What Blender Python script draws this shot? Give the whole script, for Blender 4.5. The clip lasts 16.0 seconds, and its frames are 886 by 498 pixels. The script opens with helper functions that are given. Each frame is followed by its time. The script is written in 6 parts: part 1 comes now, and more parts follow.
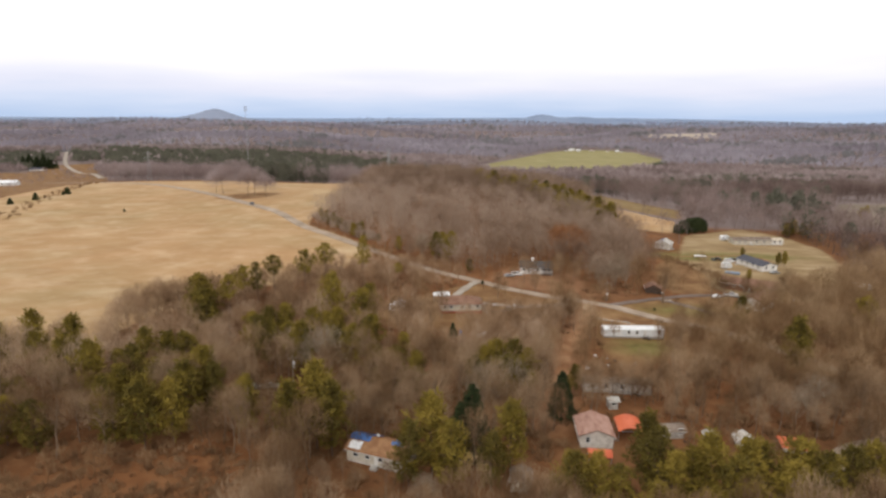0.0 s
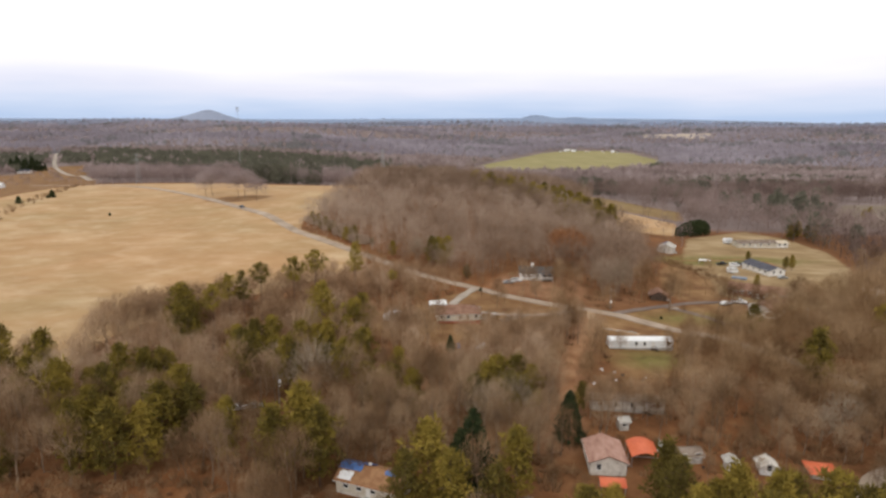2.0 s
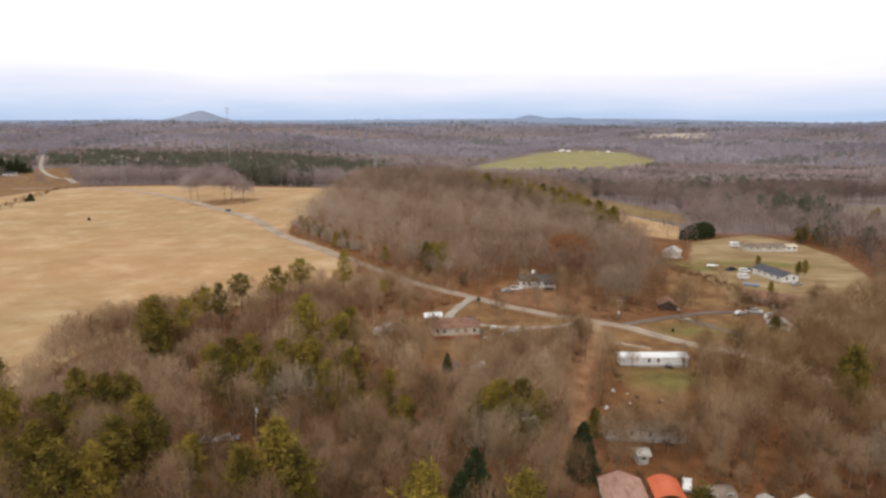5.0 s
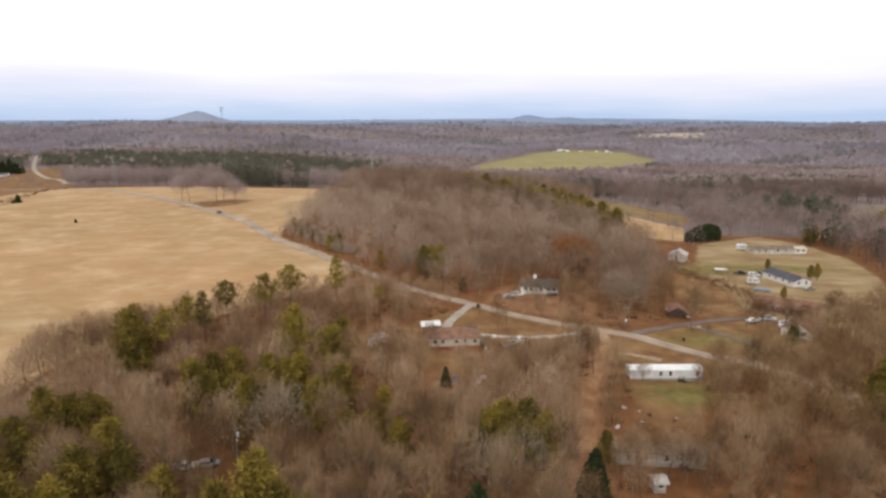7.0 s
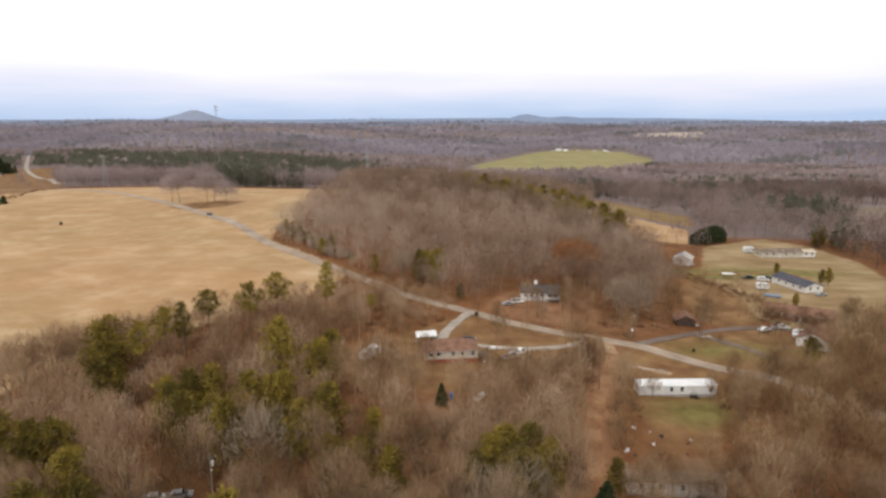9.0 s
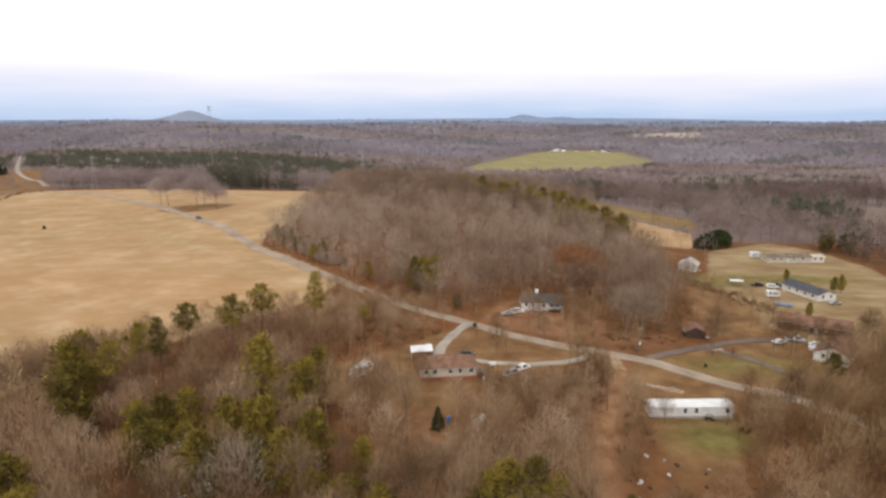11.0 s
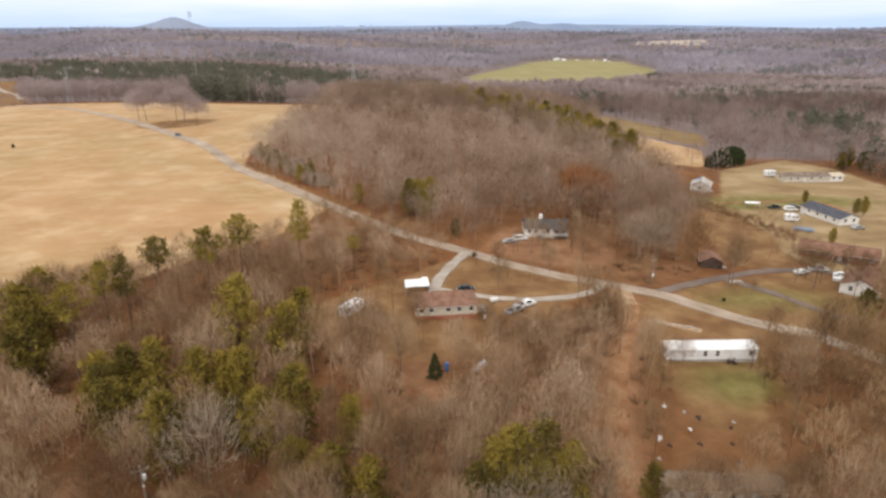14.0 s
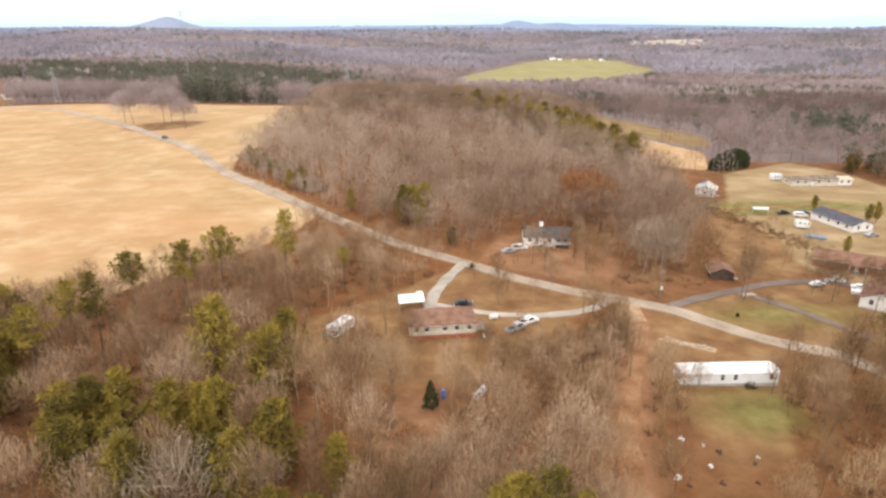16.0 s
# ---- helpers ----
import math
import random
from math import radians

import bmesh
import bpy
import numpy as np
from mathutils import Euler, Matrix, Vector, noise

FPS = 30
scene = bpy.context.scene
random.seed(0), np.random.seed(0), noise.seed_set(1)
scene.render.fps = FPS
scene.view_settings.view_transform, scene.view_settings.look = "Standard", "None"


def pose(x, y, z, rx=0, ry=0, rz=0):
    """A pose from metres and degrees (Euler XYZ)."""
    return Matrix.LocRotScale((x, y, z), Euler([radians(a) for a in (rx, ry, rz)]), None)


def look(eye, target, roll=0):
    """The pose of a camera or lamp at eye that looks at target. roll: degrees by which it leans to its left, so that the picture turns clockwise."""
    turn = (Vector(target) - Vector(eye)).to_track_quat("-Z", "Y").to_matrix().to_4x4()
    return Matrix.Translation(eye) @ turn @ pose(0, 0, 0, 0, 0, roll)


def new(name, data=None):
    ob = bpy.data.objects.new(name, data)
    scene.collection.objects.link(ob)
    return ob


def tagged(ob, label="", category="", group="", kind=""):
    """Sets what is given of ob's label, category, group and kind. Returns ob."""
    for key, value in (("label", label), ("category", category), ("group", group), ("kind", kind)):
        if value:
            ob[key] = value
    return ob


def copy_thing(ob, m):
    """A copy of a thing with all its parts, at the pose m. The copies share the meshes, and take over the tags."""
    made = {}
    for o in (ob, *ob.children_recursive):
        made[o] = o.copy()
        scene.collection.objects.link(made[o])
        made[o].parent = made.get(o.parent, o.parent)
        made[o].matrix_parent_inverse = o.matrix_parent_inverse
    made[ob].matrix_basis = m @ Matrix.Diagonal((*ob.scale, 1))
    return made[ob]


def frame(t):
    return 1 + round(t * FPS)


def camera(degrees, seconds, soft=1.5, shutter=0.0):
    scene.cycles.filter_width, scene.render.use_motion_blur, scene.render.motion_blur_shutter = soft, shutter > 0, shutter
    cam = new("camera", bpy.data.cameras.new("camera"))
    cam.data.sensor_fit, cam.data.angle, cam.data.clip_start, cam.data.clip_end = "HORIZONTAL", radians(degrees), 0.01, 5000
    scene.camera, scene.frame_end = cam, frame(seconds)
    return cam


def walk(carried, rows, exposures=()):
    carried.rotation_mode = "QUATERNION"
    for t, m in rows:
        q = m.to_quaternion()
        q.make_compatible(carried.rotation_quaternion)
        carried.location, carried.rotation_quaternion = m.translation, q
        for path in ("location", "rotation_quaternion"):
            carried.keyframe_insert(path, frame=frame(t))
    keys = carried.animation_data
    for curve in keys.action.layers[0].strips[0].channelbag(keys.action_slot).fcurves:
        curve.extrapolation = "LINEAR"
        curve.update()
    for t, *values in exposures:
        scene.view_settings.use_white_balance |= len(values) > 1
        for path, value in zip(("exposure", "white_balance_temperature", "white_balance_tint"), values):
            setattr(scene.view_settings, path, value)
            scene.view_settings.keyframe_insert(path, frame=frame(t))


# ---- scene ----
cam = camera(69.6, 16.0, soft=2.6)
PATH = [
    (0, (0.986, -3.662, 71.611), (0.943, -1.705, 71.203), 0.3),
    (0.5, (0.933, -0.822, 71.577), (0.894, 1.136, 71.169), 0.3),
    (1, (0.754, 2.095, 71.522), (0.719, 4.053, 71.113), 0.3),
    (1.5, (0.499, 5.017, 71.421), (0.468, 6.975, 71.013), 0.3),
    (2, (0.192, 7.858, 71.287), (0.165, 9.817, 70.881), 0.2),
    (2.5, (-0.171, 10.631, 71.146), (-0.193, 12.59, 70.741), 0.2),
    (3, (-0.367, 13.376, 71.04), (-0.385, 15.334, 70.634), 0.1),
    (3.5, (-0.39, 16.053, 70.944), (-0.406, 18.011, 70.541), 0.1),
    (4, (-0.309, 18.674, 70.821), (-0.323, 20.632, 70.416), 0.1),
    (6.5, (-0.493, 32.859, 69.904), (-0.497, 34.818, 69.502), 0.0),
    (7, (-0.426, 35.665, 69.759), (-0.429, 37.624, 69.355), 0.0),
    (7.5, (-0.259, 38.506, 69.661), (-0.26, 40.465, 69.258), -0.1),
    (8, (-0.03, 41.287, 69.562), (-0.03, 43.246, 69.159), -0.0),
    (8.5, (0.112, 44.09, 69.491), (0.114, 46.049, 69.086), 0.0),
    (9, (0.146, 46.968, 69.468), (0.149, 48.926, 69.062), 0.0),
    (11.5, (0.378, 61.606, 69.59), (0.393, 63.565, 69.186), -0.0),
    (12, (0.413, 64.539, 69.533), (0.43, 66.498, 69.133), -0.0),
    (12.5, (0.425, 67.432, 69.454), (0.445, 69.391, 69.052), 0.0),
    (13, (0.378, 70.325, 69.281), (0.4, 72.277, 68.844), 0.0),
    (13.5, (0.308, 73.192, 69.12), (0.331, 75.111, 68.556), -0.1),
    (14, (0.257, 76.049, 68.973), (0.281, 77.935, 68.307), -0.1),
    (14.5, (0.278, 78.917, 68.884), (0.305, 80.802, 68.218), -0.1),
    (15, (0.368, 81.661, 68.77), (0.398, 83.546, 68.104), -0.1),
    (15.5, (0.431, 84.324, 68.685), (0.464, 86.209, 68.019), -0.2),
    (16, (0.343, 86.841, 68.609), (0.38, 88.726, 67.942), -0.1),
]
walk(cam, [(t, look(eye, target, roll)) for t, eye, target, roll in PATH],
     exposures=((0, -0.22), (12.0, -0.2), (12.7, -0.2), (13.1, -0.28), (13.5, -0.24), (14.0, 0.08), (14.5, 0.32), (15.0, 0.46), (15.5, 0.52), (16, 0.52)))

# ---- world, sun, exposure ----
world = bpy.data.worlds.new("overcast")
scene.world = world
world.use_nodes = True
wn, wl = world.node_tree.nodes, world.node_tree.links
wn.clear()
w_out = wn.new("ShaderNodeOutputWorld")
w_bg = wn.new("ShaderNodeBackground")
w_sky = wn.new("ShaderNodeTexSky")
w_sky.sky_type, w_sky.sun_disc = "NISHITA", False
w_sky.sun_elevation, w_sky.sun_rotation = radians(42), radians(200)
w_tc = wn.new("ShaderNodeTexCoord")
w_sep = wn.new("ShaderNodeSeparateXYZ")
wl.new(w_tc.outputs["Generated"], w_sep.inputs[0])
w_map = wn.new("ShaderNodeMapping")
w_map.inputs["Scale"].default_value = (2.4, 2.4, 20)
wl.new(w_tc.outputs["Generated"], w_map.inputs[0])
w_noise = wn.new("ShaderNodeTexNoise")
w_noise.inputs["Scale"].default_value, w_noise.inputs["Detail"].default_value = 1.6, 5
wl.new(w_map.outputs[0], w_noise.inputs["Vector"])
w_off = wn.new("ShaderNodeMath")
w_off.operation = "MULTIPLY_ADD"
w_off.inputs[1].default_value, w_off.inputs[2].default_value = 0.05, -0.025
wl.new(w_noise.outputs["Fac"], w_off.inputs[0])
w_add = wn.new("ShaderNodeMath")
wl.new(w_sep.outputs["Z"], w_add.inputs[0])
wl.new(w_off.outputs[0], w_add.inputs[1])
w_ramp = wn.new("ShaderNodeValToRGB")
els = w_ramp.color_ramp.elements
for pos, col in ((0.0, (0.58, 0.73, 1.0)), (0.02, (0.76, 0.86, 1.08)), (0.04, (0.95, 0.965, 1.12)), (0.066, (1.14, 1.12, 1.19)), (0.105, (1.36, 1.32, 1.33)), (0.4, (1.24, 1.2, 1.15)), (1.0, (1.24, 1.19, 1.12))):
    e = els[0] if pos == 0.0 else (els[1] if pos == 0.02 else els.new(pos))
    e.position, e.color = pos, (*col, 1)
wl.new(w_add.outputs[0], w_ramp.inputs[0])
w_sum = wn.new("ShaderNodeMix")
w_sum.data_type, w_sum.blend_type = "RGBA", "ADD"
w_sum.inputs["Factor"].default_value = 0.004
wl.new(w_ramp.outputs[0], w_sum.inputs["A"])
wl.new(w_sky.outputs[0], w_sum.inputs["B"])
wl.new(w_sum.outputs["Result"], w_bg.inputs["Color"])
w_bg.inputs["Strength"].default_value = 1.0
wl.new(w_bg.outputs[0], w_out.inputs[0])

sun = new("sun", bpy.data.lights.new("sun", "SUN"))
sun.data.energy, sun.data.angle, sun.data.color = 1.3, radians(14), (1.0, 0.94, 0.86)
sun.matrix_world = look((-60, -170, 160), (0, 0, 0))


# ---- materials ----
def material(name, stops, scale=1.0, rough=0.9, bump=0.0, fine=8.0, stretch=(1, 1, 1), metal=0.0, objvar=0.0, coarse=0.25, tint=0.0):
    """Two scales of noise through a ramp of colours; stops: colours, or (position, colour)."""
    m = bpy.data.materials.new(name)
    m.use_nodes = True
    n, l = m.node_tree.nodes, m.node_tree.links
    b = n["Principled BSDF"]
    b.inputs["Roughness"].default_value, b.inputs["Metallic"].default_value = rough, metal
    b.inputs["Specular IOR Level"].default_value = 0.25
    geo = n.new("ShaderNodeNewGeometry")
    mp = n.new("ShaderNodeMapping")
    mp.inputs["Scale"].default_value = stretch
    l.new(geo.outputs["Position"], mp.inputs[0])
    a, c = n.new("ShaderNodeTexNoise"), n.new("ShaderNodeTexNoise")
    a.inputs["Scale"].default_value, a.inputs["Detail"].default_value = scale, 4
    c.inputs["Scale"].default_value, c.inputs["Detail"].default_value = scale * fine, 3
    l.new(mp.outputs[0], a.inputs["Vector"])
    l.new(mp.outputs[0], c.inputs["Vector"])
    mix = n.new("ShaderNodeMath")
    mix.operation = "MULTIPLY_ADD"
    mix.inputs[1].default_value = coarse * 2
    l.new(c.outputs["Fac"], mix.inputs[0])
    sh = n.new("ShaderNodeMath")
    sh.operation = "SUBTRACT"
    sh.inputs[1].default_value = coarse
    l.new(a.outputs["Fac"], sh.inputs[0])
    l.new(sh.outputs[0], mix.inputs[2])
    fac = mix.outputs[0]
    if objvar:
        oi = n.new("ShaderNodeObjectInfo")
        ov = n.new("ShaderNodeMath")
        ov.operation = "MULTIPLY_ADD"
        ov.inputs[1].default_value = objvar
        l.new(oi.outputs["Random"], ov.inputs[0])
        s2 = n.new("ShaderNodeMath")
        s2.operation = "SUBTRACT"
        s2.inputs[1].default_value = objvar / 2
        l.new(fac, s2.inputs[0])
        l.new(s2.outputs[0], ov.inputs[2])
        fac = ov.outputs[0]
    if tint:
        at = n.new("ShaderNodeAttribute")
        at.attribute_name = "tint"
        tv = n.new("ShaderNodeMath")
        tv.operation = "MULTIPLY_ADD"
        tv.inputs[1].default_value = tint
        l.new(at.outputs["Fac"], tv.inputs[0])
        l.new(fac, tv.inputs[2])
        fac = tv.outputs[0]
    r = n.new("ShaderNodeValToRGB")
    r.color_ramp.interpolation = "EASE"
    if not isinstance(stops[0][1], tuple):
        stops = [(0.3 + 0.4 * i / max(1, len(stops) - 1), s) for i, s in enumerate(stops)]
    for i, (p, s) in enumerate(stops):
        el = r.color_ramp.elements[i] if i < 2 else r.color_ramp.elements.new(p)
        el.position, el.color = p, (*s, 1)
    l.new(fac, r.inputs[0])
    l.new(r.outputs[0], b.inputs["Base Color"])
    if bump:
        bp = n.new("ShaderNodeBump")
        bp.inputs["Strength"].default_value, bp.inputs["Distance"].default_value = bump, 0.1
        l.new(c.outputs["Fac"], bp.inputs["Height"])
        l.new(bp.outputs[0], b.inputs["Normal"])
    return m


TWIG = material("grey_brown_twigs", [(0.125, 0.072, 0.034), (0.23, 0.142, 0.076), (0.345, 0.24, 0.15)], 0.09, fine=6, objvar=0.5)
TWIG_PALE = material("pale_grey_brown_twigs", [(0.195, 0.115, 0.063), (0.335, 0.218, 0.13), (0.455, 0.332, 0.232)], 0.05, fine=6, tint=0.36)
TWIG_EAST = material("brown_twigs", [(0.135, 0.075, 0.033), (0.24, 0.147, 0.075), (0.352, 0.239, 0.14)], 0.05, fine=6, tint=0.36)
# Brown twigs with the mauve of distance haze mixed into the colour.
TWIG_FAR_HAZED = material("haze_mauve_twigs", [(0.3, (0.2, 0.152, 0.146)), (0.5, (0.295, 0.232, 0.226)), (0.7, (0.385, 0.318, 0.314))], 0.008, fine=5, tint=0.2)
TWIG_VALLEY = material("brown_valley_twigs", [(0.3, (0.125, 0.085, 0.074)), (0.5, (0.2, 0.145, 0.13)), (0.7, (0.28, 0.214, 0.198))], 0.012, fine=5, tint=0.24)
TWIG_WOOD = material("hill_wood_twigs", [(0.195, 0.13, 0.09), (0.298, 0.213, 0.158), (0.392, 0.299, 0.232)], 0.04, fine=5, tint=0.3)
# Paler and bluer twigs: more haze painted in for the farthest woods.
TWIG_FARTHEST_HAZED = material("haze_grey_twigs", [(0.3, (0.225, 0.2, 0.232)), (0.5, (0.3, 0.27, 0.312)), (0.7, (0.375, 0.344, 0.392))], 0.0022, fine=5, tint=0.12)
BARK = material("grey_bark", [(0.13, 0.086, 0.056), (0.205, 0.145, 0.10), (0.28, 0.21, 0.155)], 0.6, bump=0.6)
PALE_BARK = material("pale_bark", [(0.19, 0.142, 0.098), (0.295, 0.23, 0.165), (0.39, 0.315, 0.24)], 0.6, bump=0.5)
PINE_BARK = material("pine_bark", [(0.09, 0.06, 0.045), (0.17, 0.115, 0.085)], 0.8, bump=0.8)
NEEDLE = material("pine_needles", [(0.099, 0.0759, 0.0154), (0.1815, 0.1331, 0.022), (0.264, 0.1925, 0.0341)], 0.25, fine=5, objvar=0.38)
CEDAR = material("cedar_foliage", [(0.022, 0.034, 0.012), (0.05, 0.062, 0.022)], 0.6, fine=5, objvar=0.2)
# Far pine needles, lightened and greyed in the colour to stand for haze.
NEEDLE_FAR_HAZED = material("haze_paled_plantation_needles", [(0.085, 0.086, 0.064), (0.118, 0.116, 0.085), (0.152, 0.146, 0.108)], 0.03, fine=6)
NEEDLE_HAZE = material("haze_grey_needles", [(0.16, 0.162, 0.17), (0.19, 0.19, 0.198), (0.22, 0.218, 0.226)], 0.02, fine=5)
# Woods at the horizon: blue haze put into the twig colour.
TWIG_HORIZON_HAZED = material("haze_blue_far_woods", [(0.3, (0.26, 0.285, 0.37)), (0.5, (0.305, 0.33, 0.425)), (0.7, (0.35, 0.375, 0.48))], 0.0016, fine=5, tint=0.1)
RUST = material("withered_oak_leaves", [(0.18, 0.076, 0.033), (0.28, 0.126, 0.055), (0.36, 0.18, 0.088)], 0.4, fine=5)
BRUSH = material("brown_brush", [(0.13, 0.068, 0.035), (0.22, 0.128, 0.066), (0.305, 0.197, 0.11)], 0.15, fine=6)
WHITE_SIDING = material("white_siding", [(0.72, 0.71, 0.69), (0.82, 0.815, 0.80)], 0.8, 0.6, stretch=(1, 1, 3))
CREAM_SIDING = material("cream_siding", [(0.50, 0.46, 0.38), (0.62, 0.58, 0.50)], 0.8, 0.6, stretch=(1, 1, 3))
BEIGE_SIDING = material("beige_siding", [(0.46, 0.39, 0.30), (0.58, 0.51, 0.41)], 0.6, 0.7, stretch=(1, 1, 3))
METAL_WHITE = material("white_metal", [(0.68, 0.70, 0.73), (0.80, 0.81, 0.83)], 0.5, 0.45)
GREY_WALL = material("grey_weathered_boards", [(0.32, 0.30, 0.28), (0.50, 0.48, 0.45)], 0.7, 0.8, bump=0.2)
OLD_ROOF = material("weathered_brown_grey_roof", [(0.12, 0.085, 0.064), (0.19, 0.145, 0.115), (0.26, 0.21, 0.175)], 0.5, 0.8, bump=0.2)
MASONRY = material("whitewashed_blocks", [(0.34, 0.31, 0.28), (0.58, 0.55, 0.51), (0.70, 0.67, 0.63)], 0.9, 0.9, bump=0.3)
DARK_BOARDS = material("dark_boards", [(0.05, 0.035, 0.028), (0.10, 0.07, 0.055)], 0.9, 0.8, bump=0.2)
BRICK = material("red_brick", [(0.27, 0.085, 0.05), (0.38, 0.14, 0.085)], 1.2, 0.9, bump=0.2)
BRICK_DARK = material("brown_brick", [(0.17, 0.08, 0.055), (0.26, 0.13, 0.09)], 1.2, 0.9, bump=0.2)
ROOF_BROWN = material("brown_shingles", [(0.15, 0.075, 0.05), (0.21, 0.115, 0.08), (0.26, 0.15, 0.11)], 0.6, 0.9, bump=0.4)
ROOF_SLATE = material("slate_shingles", [(0.055, 0.058, 0.075), (0.10, 0.10, 0.125)], 0.6, 0.85, bump=0.3)
ROOF_DARK = material("dark_grey_shingles", [(0.06, 0.051, 0.048), (0.1, 0.088, 0.084)], 0.6, 0.9, bump=0.3)
ROOF_PINK = material("faded_red_metal", [(0.27, 0.145, 0.11), (0.38, 0.22, 0.175), (0.44, 0.28, 0.23)], 0.4, 0.6, stretch=(3, 1, 1))
ROOF_ORANGE = material("orange_red_metal", [(0.52, 0.11, 0.05), (0.63, 0.16, 0.075)], 0.4, 0.45)
ROOF_TAN = material("worn_tan_shingles", [(0.24, 0.12, 0.06), (0.34, 0.19, 0.10)], 0.7, 0.9, bump=0.3)
TARP_BLUE = material("blue_tarp", [(0.05, 0.12, 0.33), (0.09, 0.19, 0.45)], 0.7, 0.5, bump=0.4)
TARP_WHITE = material("white_tarp", [(0.68, 0.69, 0.72), (0.8, 0.8, 0.82)], 0.7, 0.5, bump=0.3)
TARP_GREY = material("blue_grey_tarp", [(0.13, 0.16, 0.22), (0.22, 0.26, 0.33)], 0.7, 0.6, bump=0.4)
GLASS = material("dark_window_glass", [(0.02, 0.022, 0.026), (0.035, 0.038, 0.042)], 0.5, 0.08)
TRIM = material("white_trim", [(0.66, 0.65, 0.63), (0.75, 0.74, 0.72)], 1.0, 0.6)
RUBBER = material("black_rubber", [(0.02, 0.02, 0.02), (0.035, 0.035, 0.035)], 2.0, 0.8)
STEEL = material("grey_steel", [(0.30, 0.31, 0.32), (0.42, 0.43, 0.44)], 1.0, 0.5, metal=0.4)
CAR_WHITE = material("white_car_paint", [(0.76, 0.77, 0.78), (0.82, 0.82, 0.83)], 0.6, 0.25)
CAR_SILVER = material("silver_car_paint", [(0.38, 0.40, 0.43), (0.46, 0.48, 0.5)], 0.6, 0.28, metal=0.4)
CAR_BLACK = material("black_car_paint", [(0.02, 0.021, 0.024), (0.035, 0.036, 0.04)], 0.6, 0.25)
CAR_BLUE = material("blue_car_paint", [(0.06, 0.08, 0.12), (0.1, 0.12, 0.16)], 0.6, 0.28)
CAR_RED = material("rusty_red_paint", [(0.24, 0.07, 0.045), (0.34, 0.12, 0.08)], 0.8, 0.6)
POLE_WOOD = material("weathered_pole_wood", [(0.20, 0.16, 0.13), (0.30, 0.25, 0.21)], 0.8, 0.85)
ROAD_GREY = material("worn_pale_asphalt", [(0.245, 0.188, 0.142), (0.33, 0.262, 0.205), (0.4, 0.328, 0.265)], 0.12, 0.9, fine=14, bump=0.2)
GRAVEL = material("pale_gravel", [(0.265, 0.225, 0.187), (0.35, 0.305, 0.262), (0.42, 0.375, 0.33)], 0.25, 0.95, fine=14, bump=0.3)
DARK_ASPHALT = material("dark_asphalt", [(0.135, 0.102, 0.088), (0.2, 0.155, 0.135)], 0.2, 0.9, fine=12, bump=0.2)
CLAY = material("orange_clay", [(0.185, 0.085, 0.038), (0.26, 0.13, 0.063), (0.33, 0.187, 0.1)], 0.18, 0.95, fine=9, bump=0.3)
SAND = material("pale_sand", [(0.28, 0.175, 0.1), (0.37, 0.25, 0.155), (0.47, 0.35, 0.24)], 0.3, 0.95, fine=10, bump=0.3)
# The hills' blue is distance haze, painted as their base colour.
HILL_HAZE_BLUE = material("haze_blue_hill", [(0.2, 0.235, 0.325), (0.245, 0.283, 0.38)], 0.004, 1.0)
HILL_HAZE_FAINT = material("haze_faint_hill", [(0.18, 0.235, 0.35), (0.22, 0.275, 0.39)], 0.003, 1.0)


# ---- geometry helpers ----
def box(x0, y0, z0, x1, y1, z1):
    v = [(x0, y0, z0), (x1, y0, z0), (x1, y1, z0), (x0, y1, z0), (x0, y0, z1), (x1, y0, z1), (x1, y1, z1), (x0, y1, z1)]
    return v, [(3, 2, 1, 0), (4, 5, 6, 7), (0, 1, 5, 4), (1, 2, 6, 5), (2, 3, 7, 6), (3, 0, 4, 7)]


def rounded(x0, y0, z0, x1, y1, z1, r):
    """A box with bevelled edges."""
    bm = bmesh.new()
    v, f = box(x0, y0, z0, x1, y1, z1)
    vs = [bm.verts.new(p) for p in v]
    for q in f:
        bm.faces.new([vs[i] for i in q])
    bmesh.ops.bevel(bm, geom=bm.edges[:], offset=r, segments=2, affect="EDGES", profile=0.5)
    bm.verts.index_update()
    out = [tuple(p.co) for p in bm.verts], [tuple(p.index for p in q.verts) for q in bm.faces]
    bm.free()
    return out


def prism(profile, y0, y1):
    """A profile of (x, z), extruded along y."""
    k = len(profile)
    v = [(x, y0, z) for x, z in profile] + [(x, y1, z) for x, z in profile]
    return v, [tuple(range(k)), tuple(range(2 * k - 1, k - 1, -1))] + [(i + k, (i + 1) % k + k, (i + 1) % k, i) for i in range(k)]


def turned(g, axis="z"):
    """The same geometry with x and y exchanged."""
    return [(y, x, z) for x, y, z in g[0]], [tuple(reversed(f)) for f in g[1]]


def moved(g, dx=0, dy=0, dz=0):
    return [(x + dx, y + dy, z + dz) for x, y, z in g[0]], g[1]


def joined(*gs):
    v, f = [], []
    for a, b in gs:
        k = len(v)
        v += a
        f += [tuple(i + k for i in q) for q in b]
    return v, f


